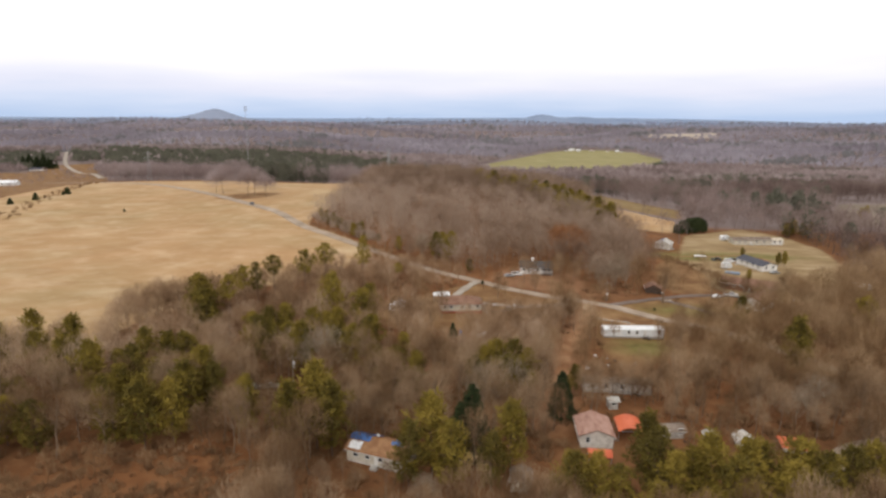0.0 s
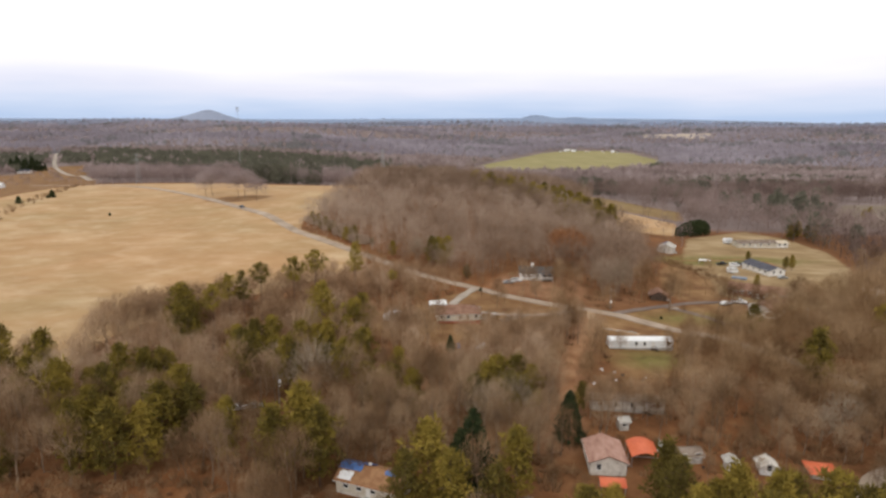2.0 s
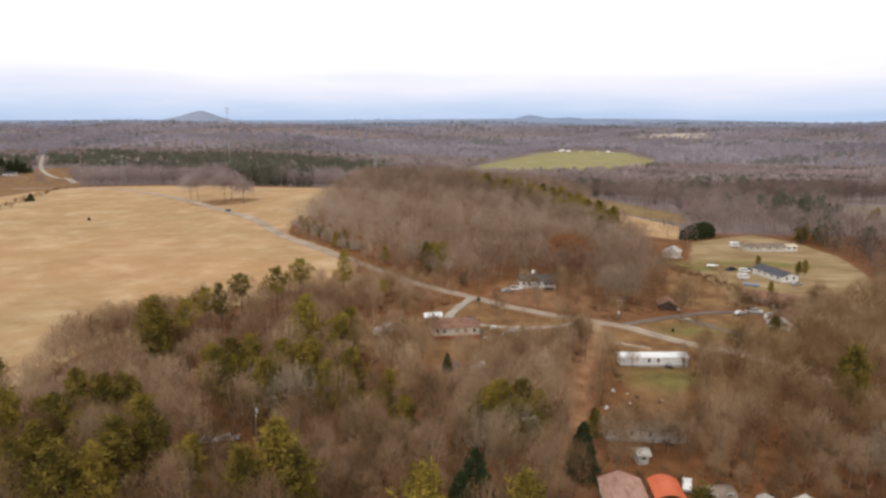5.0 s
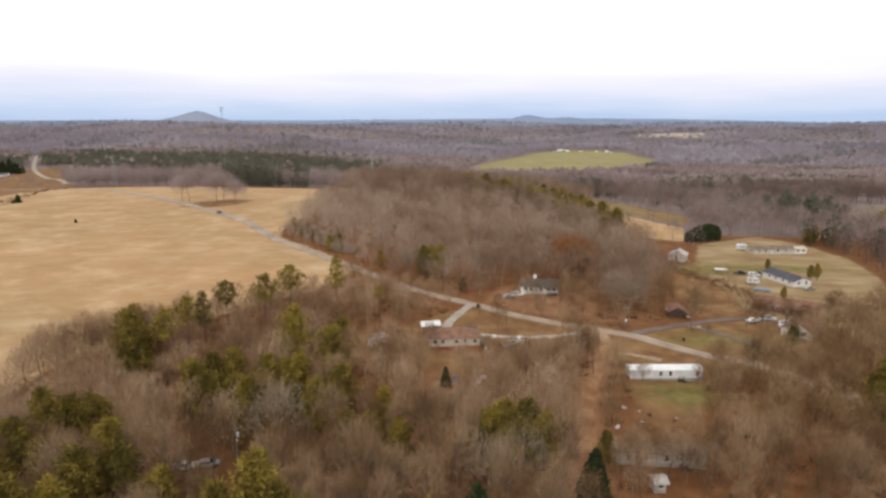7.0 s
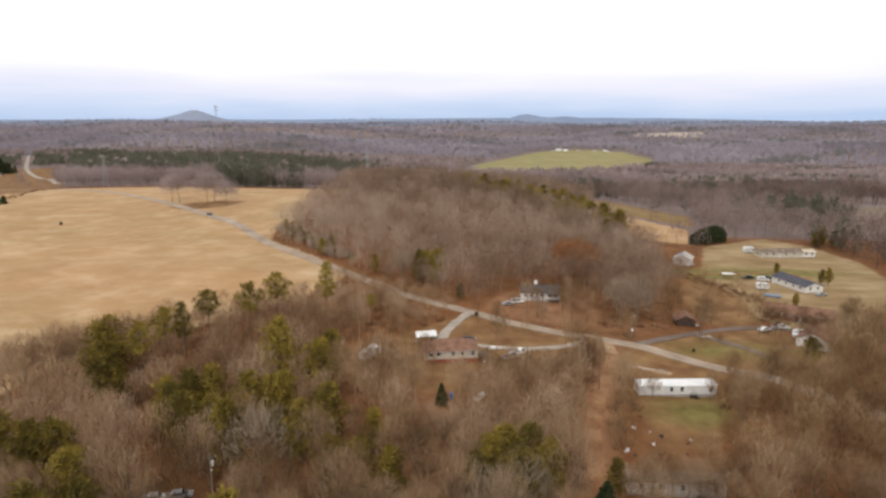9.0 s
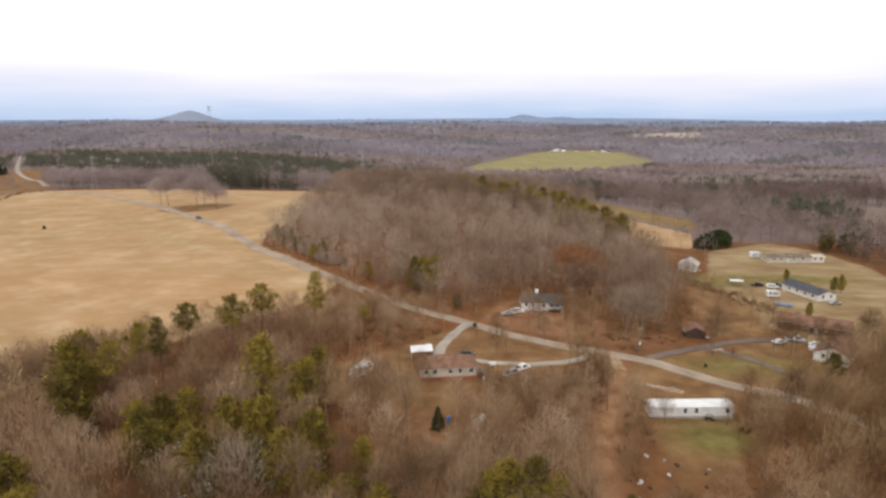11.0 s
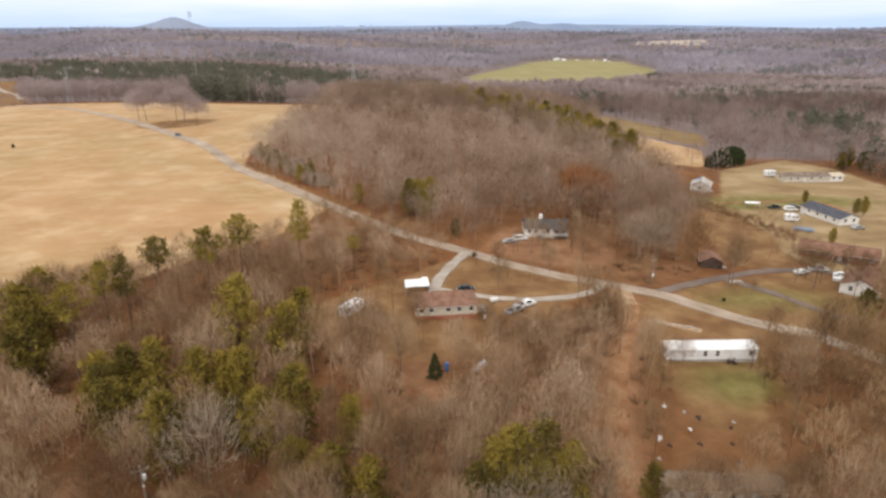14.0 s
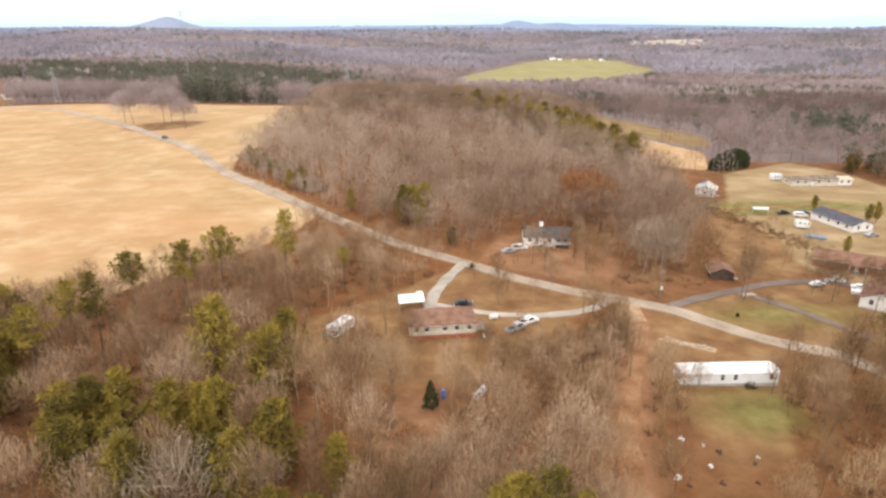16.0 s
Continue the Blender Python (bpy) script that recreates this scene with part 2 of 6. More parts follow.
def tube(p, q, r0, r1, sides=6):
    p, q = Vector(p), Vector(q)
    d = (q - p).normalized()
    a = d.orthogonal().normalized()
    b = d.cross(a)
    v = []
    for c, r in ((p, r0), (q, r1)):
        for i in range(sides):
            t = 2 * math.pi * i / sides
            v.append(tuple(c + a * (r * math.cos(t)) + b * (r * math.sin(t))))
    f = [(i, (i + 1) % sides, (i + 1) % sides + sides, i + sides) for i in range(sides)]
    return v, f + [tuple(range(sides - 1, -1, -1)), tuple(range(sides, 2 * sides))]


def mesh_of(name, g, mat):
    me = bpy.data.meshes.new(name)
    me.from_pydata(g[0], [], g[1])
    me.materials.append(mat)
    return me


def part(name, g, mat, parent, label=""):
    ob = new(name, mesh_of(name, g, mat))
    ob.parent = parent
    if label:
        ob["label"] = label
    return ob


def tri_mesh(name, verts, tris, mat):
    """A mesh of triangles from arrays."""
    verts, tris = np.asarray(verts, np.float32), np.asarray(tris, np.int32)
    me = bpy.data.meshes.new(name)
    me.vertices.add(len(verts))
    me.vertices.foreach_set("co", verts.ravel())
    me.loops.add(tris.size)
    me.loops.foreach_set("vertex_index", tris.ravel())
    me.polygons.add(len(tris))
    me.polygons.foreach_set("loop_start", np.arange(0, tris.size, 3, dtype=np.int32))
    me.polygons.foreach_set("loop_total", np.full(len(tris), 3, np.int32))
    me.update(calc_edges=True)
    me.materials.append(mat)
    return me


def thing(name, x, y, yaw=0, label="", category="", group="", z=None):
    ob = new(name)
    ob.empty_display_size = 0.5
    ob.matrix_world = pose(x, y, float(land(x, y)) if z is None else z, 0, 0, yaw)
    return tagged(ob, label, category, group)


# ---- the lie of the land ----
def swell(x, y, cx, cy, sx, sy):
    return np.exp(-0.5 * (((x - cx) / sx) ** 2 + ((y - cy) / sy) ** 2))


def ease(a, b, v):
    t = np.clip((np.asarray(v, float) - a) / (b - a), 0, 1)
    return t * t * (3 - 2 * t)


def land(x, y):
    """Height of the ground."""
    x, y = np.asarray(x, float), np.asarray(y, float)
    z = 0.4 + 11.5 * swell(x, y, -245, 540, 150, 130) + 5 * swell(x, y, -85, 330, 60, 70)
    z = z + 16 * swell(x, y, -10, 475, 95, 75) + 3 * swell(x, y, -15, 195, 40, 35)
    z = z - 2 * ease(60, 160, x) * ease(260, 380, y)
    z = z - 22 * ease(520, 1000, y) * (1 - 0.35 * (1 - ease(-500, 0, x)))
    z = z + 34 * ease(1500, 4600, y) - 9 * (1 - ease(-1500, 0, x)) * ease(2000, 4300, y)
    calm = (1 - swell(x, y, 260, 1400, 340, 560)) ** 2 * (1 - swell(x, y, -420, 1080, 260, 130)) * (1 - swell(x, y, 830, 2450, 240, 260))
    z = z + calm * (1 - 0.65 * ease(2600, 3900, y)) * (ease(680, 900, y) * 9 * np.sin(y / 78 + 1.5 * np.sin(x / 260 + 0.6) + x / 700) + ease(1100, 1700, y) * 14 * np.sin(y / 150 + 1.4 * np.sin(x / 430 + 2) - x / 900))
    z = z + 9 * swell(x, y, -360, 1150, 230, 110) + 9 * swell(x, y, 840, 2520, 210, 120) - 20 * swell(x, y, 760, 2210, 300, 130)
    return z + ease(700, 1300, y) * (6 * np.sin(x / 310 + y / 520) + 5 * np.sin(y / 260 - x / 700 + 1) + ease(1700, 2400, y) * (6 * np.sin(y / 190 + x / 900) + 4 * np.sin(x / 410 - y / 330)))


def inside(poly, x, y):
    x, y = np.asarray(x, float), np.asarray(y, float)
    hit = np.zeros(x.shape, bool)
    for (x0, y0), (x1, y1) in zip(poly, poly[1:] + poly[:1]):
        if y0 != y1:
            hit ^= ((y0 > y) != (y1 > y)) & (x < (x1 - x0) * (y - y0) / (y1 - y0) + x0)
    return hit


def away(line, x, y):
    """Distance from a polyline."""
    x, y = np.asarray(x, float), np.asarray(y, float)
    best = np.full(x.shape, 1e9)
    for (x0, y0), (x1, y1) in zip(line, line[1:]):
        dx, dy = x1 - x0, y1 - y0
        t = np.clip(((x - x0) * dx + (y - y0) * dy) / (dx * dx + dy * dy), 0, 1)
        best = np.minimum(best, np.hypot(x - x0 - t * dx, y - y0 - t * dy))
    return best


FIELD = [(-36, 306), (-46, 280), (-62, 258), (-80, 240), (-95, 222), (-105, 211), (-109, 202), (-109.5, 189), (-106, 179), (-118, 174), (-150, 169), (-200, 160), (-300, 240), (-345, 400), (-350, 470), (-345, 612), (-200, 605), (-95, 570), (-66, 530), (-70, 480), (-78, 430), (-80, 400), (-86, 372), (-82, 354), (-50, 322)]
TAN_FIELD = [(112, 465), (150, 430), (134, 386), (100, 392), (92, 420)]
VALLEY_MEADOW = [(90, 700), (108, 692), (124, 630), (138, 568), (152, 520), (172, 486), (158, 440), (112, 470), (106, 520), (100, 580), (92, 640)]
LAWN = [(114, 318), (140, 382), (187, 412), (203, 392), (206, 352), (194, 312), (174, 272), (150, 242), (120, 240), (110, 262), (116, 285)]
HOUSE_YARD = [(-30, 200), (-28, 222), (-8, 240), (10, 262), (45, 239), (34, 224), (26, 206), (10, 193), (-14, 192)]
TRAILER_YARD = [(46, 190), (52, 226), (60, 231), (90, 205), (73, 194), (65, 186), (61, 175), (50, 172)]
VERGE = [(60, 233), (84, 243), (112, 250), (118, 226), (96, 206), (84, 212)]
CHIMNEY_YARD = [(14, 266), (26, 254), (50, 244), (58, 262), (54, 284), (24, 290)]
GREEN_FIELD = [(18, 1130), (84, 1332), (147, 1505), (249, 1766), (345, 1877), (442, 1874), (500, 1806), (500, 1540), (420, 1330), (310, 1190), (170, 1085), (60, 1030)]
STRIP_FIELD = [(715, 2415), (960, 2385), (1000, 2560), (740, 2600)]
FAR_LEFT_FIELD = [(-345, 612), (-350, 470), (-345, 400), (-480, 560), (-640, 900), (-720, 1090), (-600, 1090), (-520, 900), (-410, 740)]
CLAY_GLADE = [(-63, 162), (-57, 163), (-50, 147), (-58, 147)]
GROVE = [(1, 152), (24, 152), (28, 170), (33, 184), (37, 204), (18, 202), (6, 191), (2, 176)]
GLADE = [(-7.6, 192), (4.5, 192), (1.5, 176), (-1, 163), (-5.5, 163), (-7, 176)]
CLAY_BANK = [(-41, 153), (-33, 151), (-25, 152), (-23, 144), (-38, 143)]
SOUTH_LAWN = [(97, 300), (106, 312), (114, 318), (120, 285), (124, 268), (112, 256), (99, 250), (90, 252), (90, 264), (92, 280)]
EAST_MEADOW = [(258, 436), (300, 432), (345, 470), (410, 565), (335, 560), (300, 510)]
HUT_FRONT = [(6, 99), (25, 99), (25, 119), (8, 119)]
SHED_FRONT = [(18, 94), (22, 122), (78, 122), (86, 94)]
TARP_FRONT = [(-24, 88), (-26, 118), (-4, 118), (2, 94)]
CLEARING = [(-110, 98), (-84, 116), (-60, 122), (-38, 116), (-32, 100), (-40, 84), (-110, 84)]
NEAR_YARD = [(24, 118), (25, 137), (40, 137), (56, 133), (79, 129), (77, 121), (50, 122)]
JUNK_YARD = [(37, 161), (58, 160), (61, 177), (50, 182), (41, 176)]
FIELD_EDGE = [(-36, 290), (-46, 278), (-62, 258), (-80, 240), (-95, 222), (-105, 211), (-109, 202), (-109.5, 189), (-106, 179), (-118, 174), (-150, 169), (-200, 160)]
TARP_YARD = [(-26, 102), (-26, 116), (-8, 124), (2, 116), (-4, 100)]
CREST_PINES = [(-205, 640), (-132, 640), (-150, 720), (-190, 850), (-300, 850), (-240, 720)]
ROAD = [(-420, 640), (-296, 569), (-235, 521), (-185, 473), (-136, 418), (-111, 389), (-87, 352), (-65, 329), (-41, 306), (-23, 289), (-8, 275), (10, 262), (22, 252), (36, 243), (45, 239), (51, 236), (60, 231), (68, 223), (75, 216), (81, 212), (88, 208), (94, 200), (104, 184), (120, 150)]
DRIVE = [(10, 262), (5, 250), (2, 241), (0, 232), (0, 222)]
DRIVE_LOOP = [(47, 239), (42, 232), (34, 228), (26, 226), (17, 226), (8, 228), (1, 231)]
TRACK = [(51, 235), (50, 225), (46, 211), (39, 194), (34, 179), (31, 165), (28, 150), (24, 136)]
SIDE_DRIVE = [(60, 233), (70, 238), (81, 243), (95, 248), (110, 249), (120, 244)]
SIDE_DRIVE_B = [(82, 242), (87, 237), (92, 231), (97, 222), (102, 214)]
APRON = [(52, 236), (51, 230), (50.2, 224)]
PAD = [(53, 215.5), (56, 213), (59.5, 211.5), (62.5, 209.5)]
NEAR_ROAD = [(64, 94), (74, 111), (80.6, 120.1), (86.6, 125.4), (93.4, 128.6), (104, 131.5), (125, 134)]
FAR_LANE = [(-421, 746), (-480, 830), (-541, 915), (-640, 1040), (-717, 1155), (-810, 1320), (-922, 1500)]
LAWN_LANE = [(112, 322), (135, 326), (152, 330), (160, 318), (150, 306), (140, 312)]

# ---- ground ----
def ground_sheet():
    ys = [-1600, -1100, -700, -400, -200, -80, 0, 40, 60]
    while ys[-1] < 4930:
        ys.append(ys[-1] + (3.4 if ys[-1] < 400 else max(4.5, 0.0135 * ys[-1])))
    u = np.linspace(-1, 1, 231)
    yy = np.repeat(np.array(ys)[:, None], len(u), 1)
    wide = np.maximum(430, 0.85 * yy + 160) + np.where(yy < 60, 400, 0)
    xx = np.sign(u)[None, :] * np.abs(u)[None, :] ** 1.15 * wide
    zz = land(xx, yy)
    r, c = yy.shape
    i = np.arange(r * c).reshape(r, c)
    a, b, d, e = i[:-1, :-1].ravel(), i[:-1, 1:].ravel(), i[1:, 1:].ravel(), i[1:, :-1].ravel()
    tris = np.concatenate([np.stack([a, b, d], 1), np.stack([a, d, e], 1)])
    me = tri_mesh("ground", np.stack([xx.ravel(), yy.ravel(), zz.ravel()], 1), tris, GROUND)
    px, py = xx.ravel(), yy.ravel()
    spots = [(a * 2.2, b * 2.2) for a in (-1, -0.33, 0.33, 1) for b in (-1, -0.33, 0.33, 1)]

    def cover(poly):
        return sum(inside(poly, px + a, py + b).astype(float) for a, b in spots) / len(spots)

    dry = sum(cover(p) for p in (FIELD, TAN_FIELD))
    yard = sum(cover(p) for p in (HOUSE_YARD, TRAILER_YARD, VERGE, FAR_LEFT_FIELD, VALLEY_MEADOW, SOUTH_LAWN)) + 0.4 * cover(JUNK_YARD)
    trodden = np.maximum(0.95 * swell(px, py, -152, 457, 20, 12), 0.42 * np.exp(-(away(ROAD, px, py) / 6.5) ** 2) * ease(270, 300, py))
    dry, yard = dry - trodden, yard + 1.6 * trodden
    green = np.maximum(cover(GREEN_FIELD), 0.42 * cover(VALLEY_MEADOW))
    moss = 0.85 * swell(px, py, 60.5, 186.5, 8.5, 6.5)
    moss = np.maximum(moss, 0.98 * swell(px, py, 150, 328, 25, 8))
    moss = np.maximum(moss, 0.7 * swell(px, py, 88, 228, 16, 7))
    moss = np.maximum(moss, 0.95 * swell(px, py, 122, 323, 15, 7))
    green = np.maximum(green, 0.4 * cover(EAST_MEADOW))
    clay = np.maximum(0.9 * swell(px, py, -3, 174, 5, 14), np.exp(-(away(TRACK, px, py) / 6) ** 2) * 0.8)
    clay = np.maximum(clay, 0.7 * cover(CHIMNEY_YARD))
    clay = np.maximum(clay, 0.6 * swell(px, py, 64, 250, 12, 7))
    clay = np.maximum(clay, 0.95 * (cover(CLAY_GLADE) + cover(CLAY_BANK)))
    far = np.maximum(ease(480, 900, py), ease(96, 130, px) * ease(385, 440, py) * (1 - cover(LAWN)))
    for key, val in (("dry", dry), ("yard", yard), ("green", green), ("moss", moss), ("hazed_strip", cover(STRIP_FIELD)), ("clay", clay), ("far", far), ("lawn", cover(LAWN))):
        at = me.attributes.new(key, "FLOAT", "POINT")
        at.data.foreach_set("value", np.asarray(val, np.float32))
    me.polygons.foreach_set("use_smooth", np.ones(len(me.polygons), bool))
    return tagged(new("ground", me), "rolling ground of dry tan hayfield, lawns, orange clay and brown leaf litter", "ground", kind="structure")


def ground_material():
    m = bpy.data.materials.new("mixed_ground")
    m.use_nodes = True
    n, l = m.node_tree.nodes, m.node_tree.links
    bsdf = n["Principled BSDF"]
    bsdf.inputs["Roughness"].default_value = 0.95
    bsdf.inputs["Specular IOR Level"].default_value = 0.1
    geo = n.new("ShaderNodeNewGeometry")

    def layer(scale, stops, stretch=(1, 1, 1), detail=6, turn=0):
        mp = n.new("ShaderNodeMapping")
        mp.inputs["Scale"].default_value = stretch
        mp.inputs["Rotation"].default_value = (0, 0, radians(turn))
        l.new(geo.outputs["Position"], mp.inputs[0])
        t = n.new("ShaderNodeTexNoise")
        t.inputs["Scale"].default_value, t.inputs["Detail"].default_value, t.inputs["Roughness"].default_value = scale, detail, 0.62
        l.new(mp.outputs[0], t.inputs["Vector"])
        r = n.new("ShaderNodeValToRGB")
        for i, (p, s) in enumerate(stops):
            el = r.color_ramp.elements[i] if i < 2 else r.color_ramp.elements.new(p)
            el.position, el.color = p, (*s, 1)
        l.new(t.outputs["Fac"], r.inputs[0])
        return r.outputs[0], t.outputs["Fac"]

    def blend(a, b, fac, mode="MIX"):
        x = n.new("ShaderNodeMix")
        x.data_type, x.blend_type = "RGBA", mode
        l.new(a, x.inputs["A"])
        l.new(b, x.inputs["B"])
        if isinstance(fac, float):
            x.inputs["Factor"].default_value = fac
        else:
            l.new(fac, x.inputs["Factor"])
        return x.outputs["Result"]

    edge_noise = layer(0.16, [(0, (0, 0, 0)), (1, (1, 1, 1))])[1]

    def mask(key, soft=0.25, ragged=0.7):
        at = n.new("ShaderNodeAttribute")
        at.attribute_name = key
        k = n.new("ShaderNodeMath")
        k.operation = "MULTIPLY_ADD"
        k.inputs[1].default_value, k.inputs[2].default_value = ragged, -ragged / 2
        l.new(edge_noise, k.inputs[0])
        s = n.new("ShaderNodeMath")
        l.new(at.outputs["Fac"], s.inputs[0])
        l.new(k.outputs[0], s.inputs[1])
        r = n.new("ShaderNodeMapRange")
        r.interpolation_type = "SMOOTHSTEP"
        r.inputs["From Min"].default_value, r.inputs["From Max"].default_value = 0.5 - soft, 0.5 + soft
        l.new(s.outputs[0], r.inputs["Value"])
        return r.outputs[0]

    litter, litter_fac = layer(0.22, [(0.3, (0.085, 0.034, 0.014)), (0.5, (0.165, 0.072, 0.031)), (0.7, (0.255, 0.13, 0.062))], detail=9)
    litter2 = layer(0.03, [(0.35, (0.12, 0.068, 0.034)), (0.65, (0.235, 0.10, 0.04))])[0]
    base = blend(litter, litter2, 0.4)
    # Floor of the far woods: brown greyed to mauve, distance haze in the colour.
    hazed_wood_floor = layer(0.02, [(0.3, (0.14, 0.106, 0.1)), (0.5, (0.195, 0.152, 0.146)), (0.7, (0.25, 0.2, 0.194))], detail=10)[0]
    base = blend(base, hazed_wood_floor, mask("far"))
    clay = layer(0.15, [(0.3, (0.19, 0.093, 0.049)), (0.55, (0.278, 0.148, 0.082)), (0.75, (0.358, 0.215, 0.13))], detail=8)[0]
    base = blend(base, clay, mask("clay", 0.35))
    lawn = layer(0.12, [(0.3, (0.136, 0.068, 0.031)), (0.5, (0.205, 0.114, 0.054)), (0.7, (0.288, 0.18, 0.089))], detail=8)[0]
    base = blend(base, lawn, mask("yard", 0.3))
    turf = layer(0.07, [(0.3, (0.2, 0.13, 0.067)), (0.5, (0.29, 0.205, 0.112)), (0.7, (0.4, 0.305, 0.19))], (0.6, 1, 1), 8)[0]
    base = blend(base, turf, mask("lawn", 0.25, 0.5))
    hay = layer(0.05, [(0.28, (0.27, 0.158, 0.078)), (0.46, (0.37, 0.235, 0.122)), (0.6, (0.43, 0.29, 0.16)), (0.74, (0.54, 0.41, 0.265))], (1.0, 1.4, 1), 9, 8)[0]
    hay_green = layer(0.013, [(0.36, (0.49, 0.285, 0.135)), (0.5, (0.40, 0.258, 0.12)), (0.64, (0.29, 0.24, 0.108))], (0.8, 1.2, 1), 7)[0]
    swath = layer(0.05, [(0.36, (0.27, 0.158, 0.08)), (0.5, (0.38, 0.246, 0.14)), (0.64, (0.58, 0.45, 0.31))], (0.9, 1.5, 1), 8, 16)[0]
    flecks = layer(0.1, [(0.5, (0.35, 0.225, 0.122)), (0.66, (0.64, 0.52, 0.38))], (0.7, 1.0, 1), 5, 9)[0]
    hay = blend(blend(blend(hay, hay_green, 0.5), swath, 0.3), flecks, 0.2)
    base = blend(base, hay, mask("dry", 0.12, 0.35))
    grass = layer(0.05, [(0.3, (0.205, 0.182, 0.08)), (0.55, (0.272, 0.24, 0.115)), (0.75, (0.345, 0.303, 0.165))], (0.5, 1, 1), 7)[0]
    base = blend(base, grass, mask("green", 0.35, 0.4))
    moss = layer(0.22, [(0.3, (0.11, 0.092, 0.03)), (0.5, (0.165, 0.145, 0.048)), (0.7, (0.24, 0.195, 0.08))], detail=8)[0]
    base = blend(base, moss, mask("moss", 0.45, 0.8))
    # The distant strip field: tan paled to grey-beige, haze put into the colour.
    hazed_strip = layer(0.02, [(0.35, (0.36, 0.3, 0.245)), (0.65, (0.46, 0.395, 0.33))])[0]
    base = blend(base, hazed_strip, mask("hazed_strip", 0.3, 0.3))
    l.new(base, bsdf.inputs["Base Color"])
    bp = n.new("ShaderNodeBump")
    bp.inputs["Strength"].default_value, bp.inputs["Distance"].default_value = 0.5, 0.4
    l.new(litter_fac, bp.inputs["Height"])
    l.new(bp.outputs[0], bsdf.inputs["Normal"])
    return m


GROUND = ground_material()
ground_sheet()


def smooth_line(line, step=2.5):
    """Catmull-Rom through the line's points."""
    p = [Vector((*q, 0)) for q in line]
    p = [2 * p[0] - p[1]] + p + [2 * p[-1] - p[-2]]
    out = []
    for a, b, c, d in zip(p, p[1:], p[2:], p[3:]):
        k = max(1, int((c - b).length / step))
        for i in range(k):
            t = i / k
            out.append(0.5 * (2 * b + (c - a) * t + (2 * a - 5 * b + 4 * c - d) * t * t + (3 * b - a - 3 * c + d) * t ** 3))
    return out + [p[-2]]


def strip(name, line, width, mat, label, lift=0.14, category="road", ragged=0.25, far_width=None):
    """A road draped on the ground: a crowned top with sides that go down into the soil."""
    rng = random.Random(len(line) * 7)
    pts = smooth_line(line)
    v, f = [], []
    cols = (-1, -0.96, -0.5, 0, 0.5, 0.96, 1)
    for i, p in enumerate(pts):
        d = (pts[min(i + 1, len(pts) - 1)] - pts[max(i - 1, 0)]).normalized()
        s = Vector((d.y, -d.x, 0))
        wide = width + ((far_width or width) - width) * float(ease(280, 340, p.y))
        wl, wr = (wide / 2 + ragged * 2 * noise.noise(Vector((p.x * 0.16, p.y * 0.16, o + rng.random() * 0.25))) for o in (3.1, 7.7))
        for c in cols:
            q = p + s * c * (wl if c < 0 else wr)
            drop = -0.4 if abs(c) == 1 else lift + 0.05 * (1 - abs(c))
            v.append((q.x, q.y, float(land(q.x, q.y)) + drop))
    k = len(cols)
    for i in range(len(pts) - 1):
        for j in range(k - 1):
            f.append((i * k + j, i * k + j + 1, (i + 1) * k + j + 1, (i + 1) * k + j))
    ob = new(name, mesh_of(name, (v, f), mat))
    return tagged(ob, label, category, kind="structure")


strip("road", ROAD, 5.0, ROAD_GREY, "pale grey country road winding past the hayfield", 0.2, far_width=5.4)
strip("driveway", DRIVE, 3.3, GRAVEL, "pale gravel driveway to the brown-roofed house", 0.24, "driveway")
strip("driveway_loop", DRIVE_LOOP, 2.8, GRAVEL, "curved pale gravel driveway beside dry lawn", 0.16, "driveway")
strip("dirt_track", TRACK, 4.0, CLAY, "orange clay track through the bare woods", 0.12, "track", 0.6)
strip("asphalt_driveway", SIDE_DRIVE, 3.2, DARK_ASPHALT, "dark asphalt driveway to the brick house", 0.17, "driveway")
strip("asphalt_drive_branch", SIDE_DRIVE_B, 2.8, DARK_ASPHALT, "dark asphalt side drive between lawns", 0.13, "driveway")
strip("sandy_apron", APRON, 3.2, SAND, "pale sandy apron where the clay track meets the road", 0.155, "track", 0.5)
strip("sandy_patch", PAD, 2.6, SAND, "pale sandy rubble strip behind the white mobile home", 0.12, "track", 0.7)
strip("lower_road", NEAR_ROAD, 4.4, ROAD_GREY, "pale grey lane beside the sheds", 0.14)
strip("far_lane", FAR_LANE, 6.5, GRAVEL, "distant sandy lane climbing a hill", 0.5, "track")
strip("lawn_lane", LAWN_LANE, 1.8, CLAY, "faint worn wheel track across the lawn", 0.08, "track")


# ---- trees ----
def frame_of(d):
    d = d / np.linalg.norm(d)
    a = np.cross(d, (0.0, 0.0, 1.0) if abs(d[2]) < 0.9 else (1.0, 0.0, 0.0))
    a /= np.linalg.norm(a)
    return d, a, np.cross(d, a)


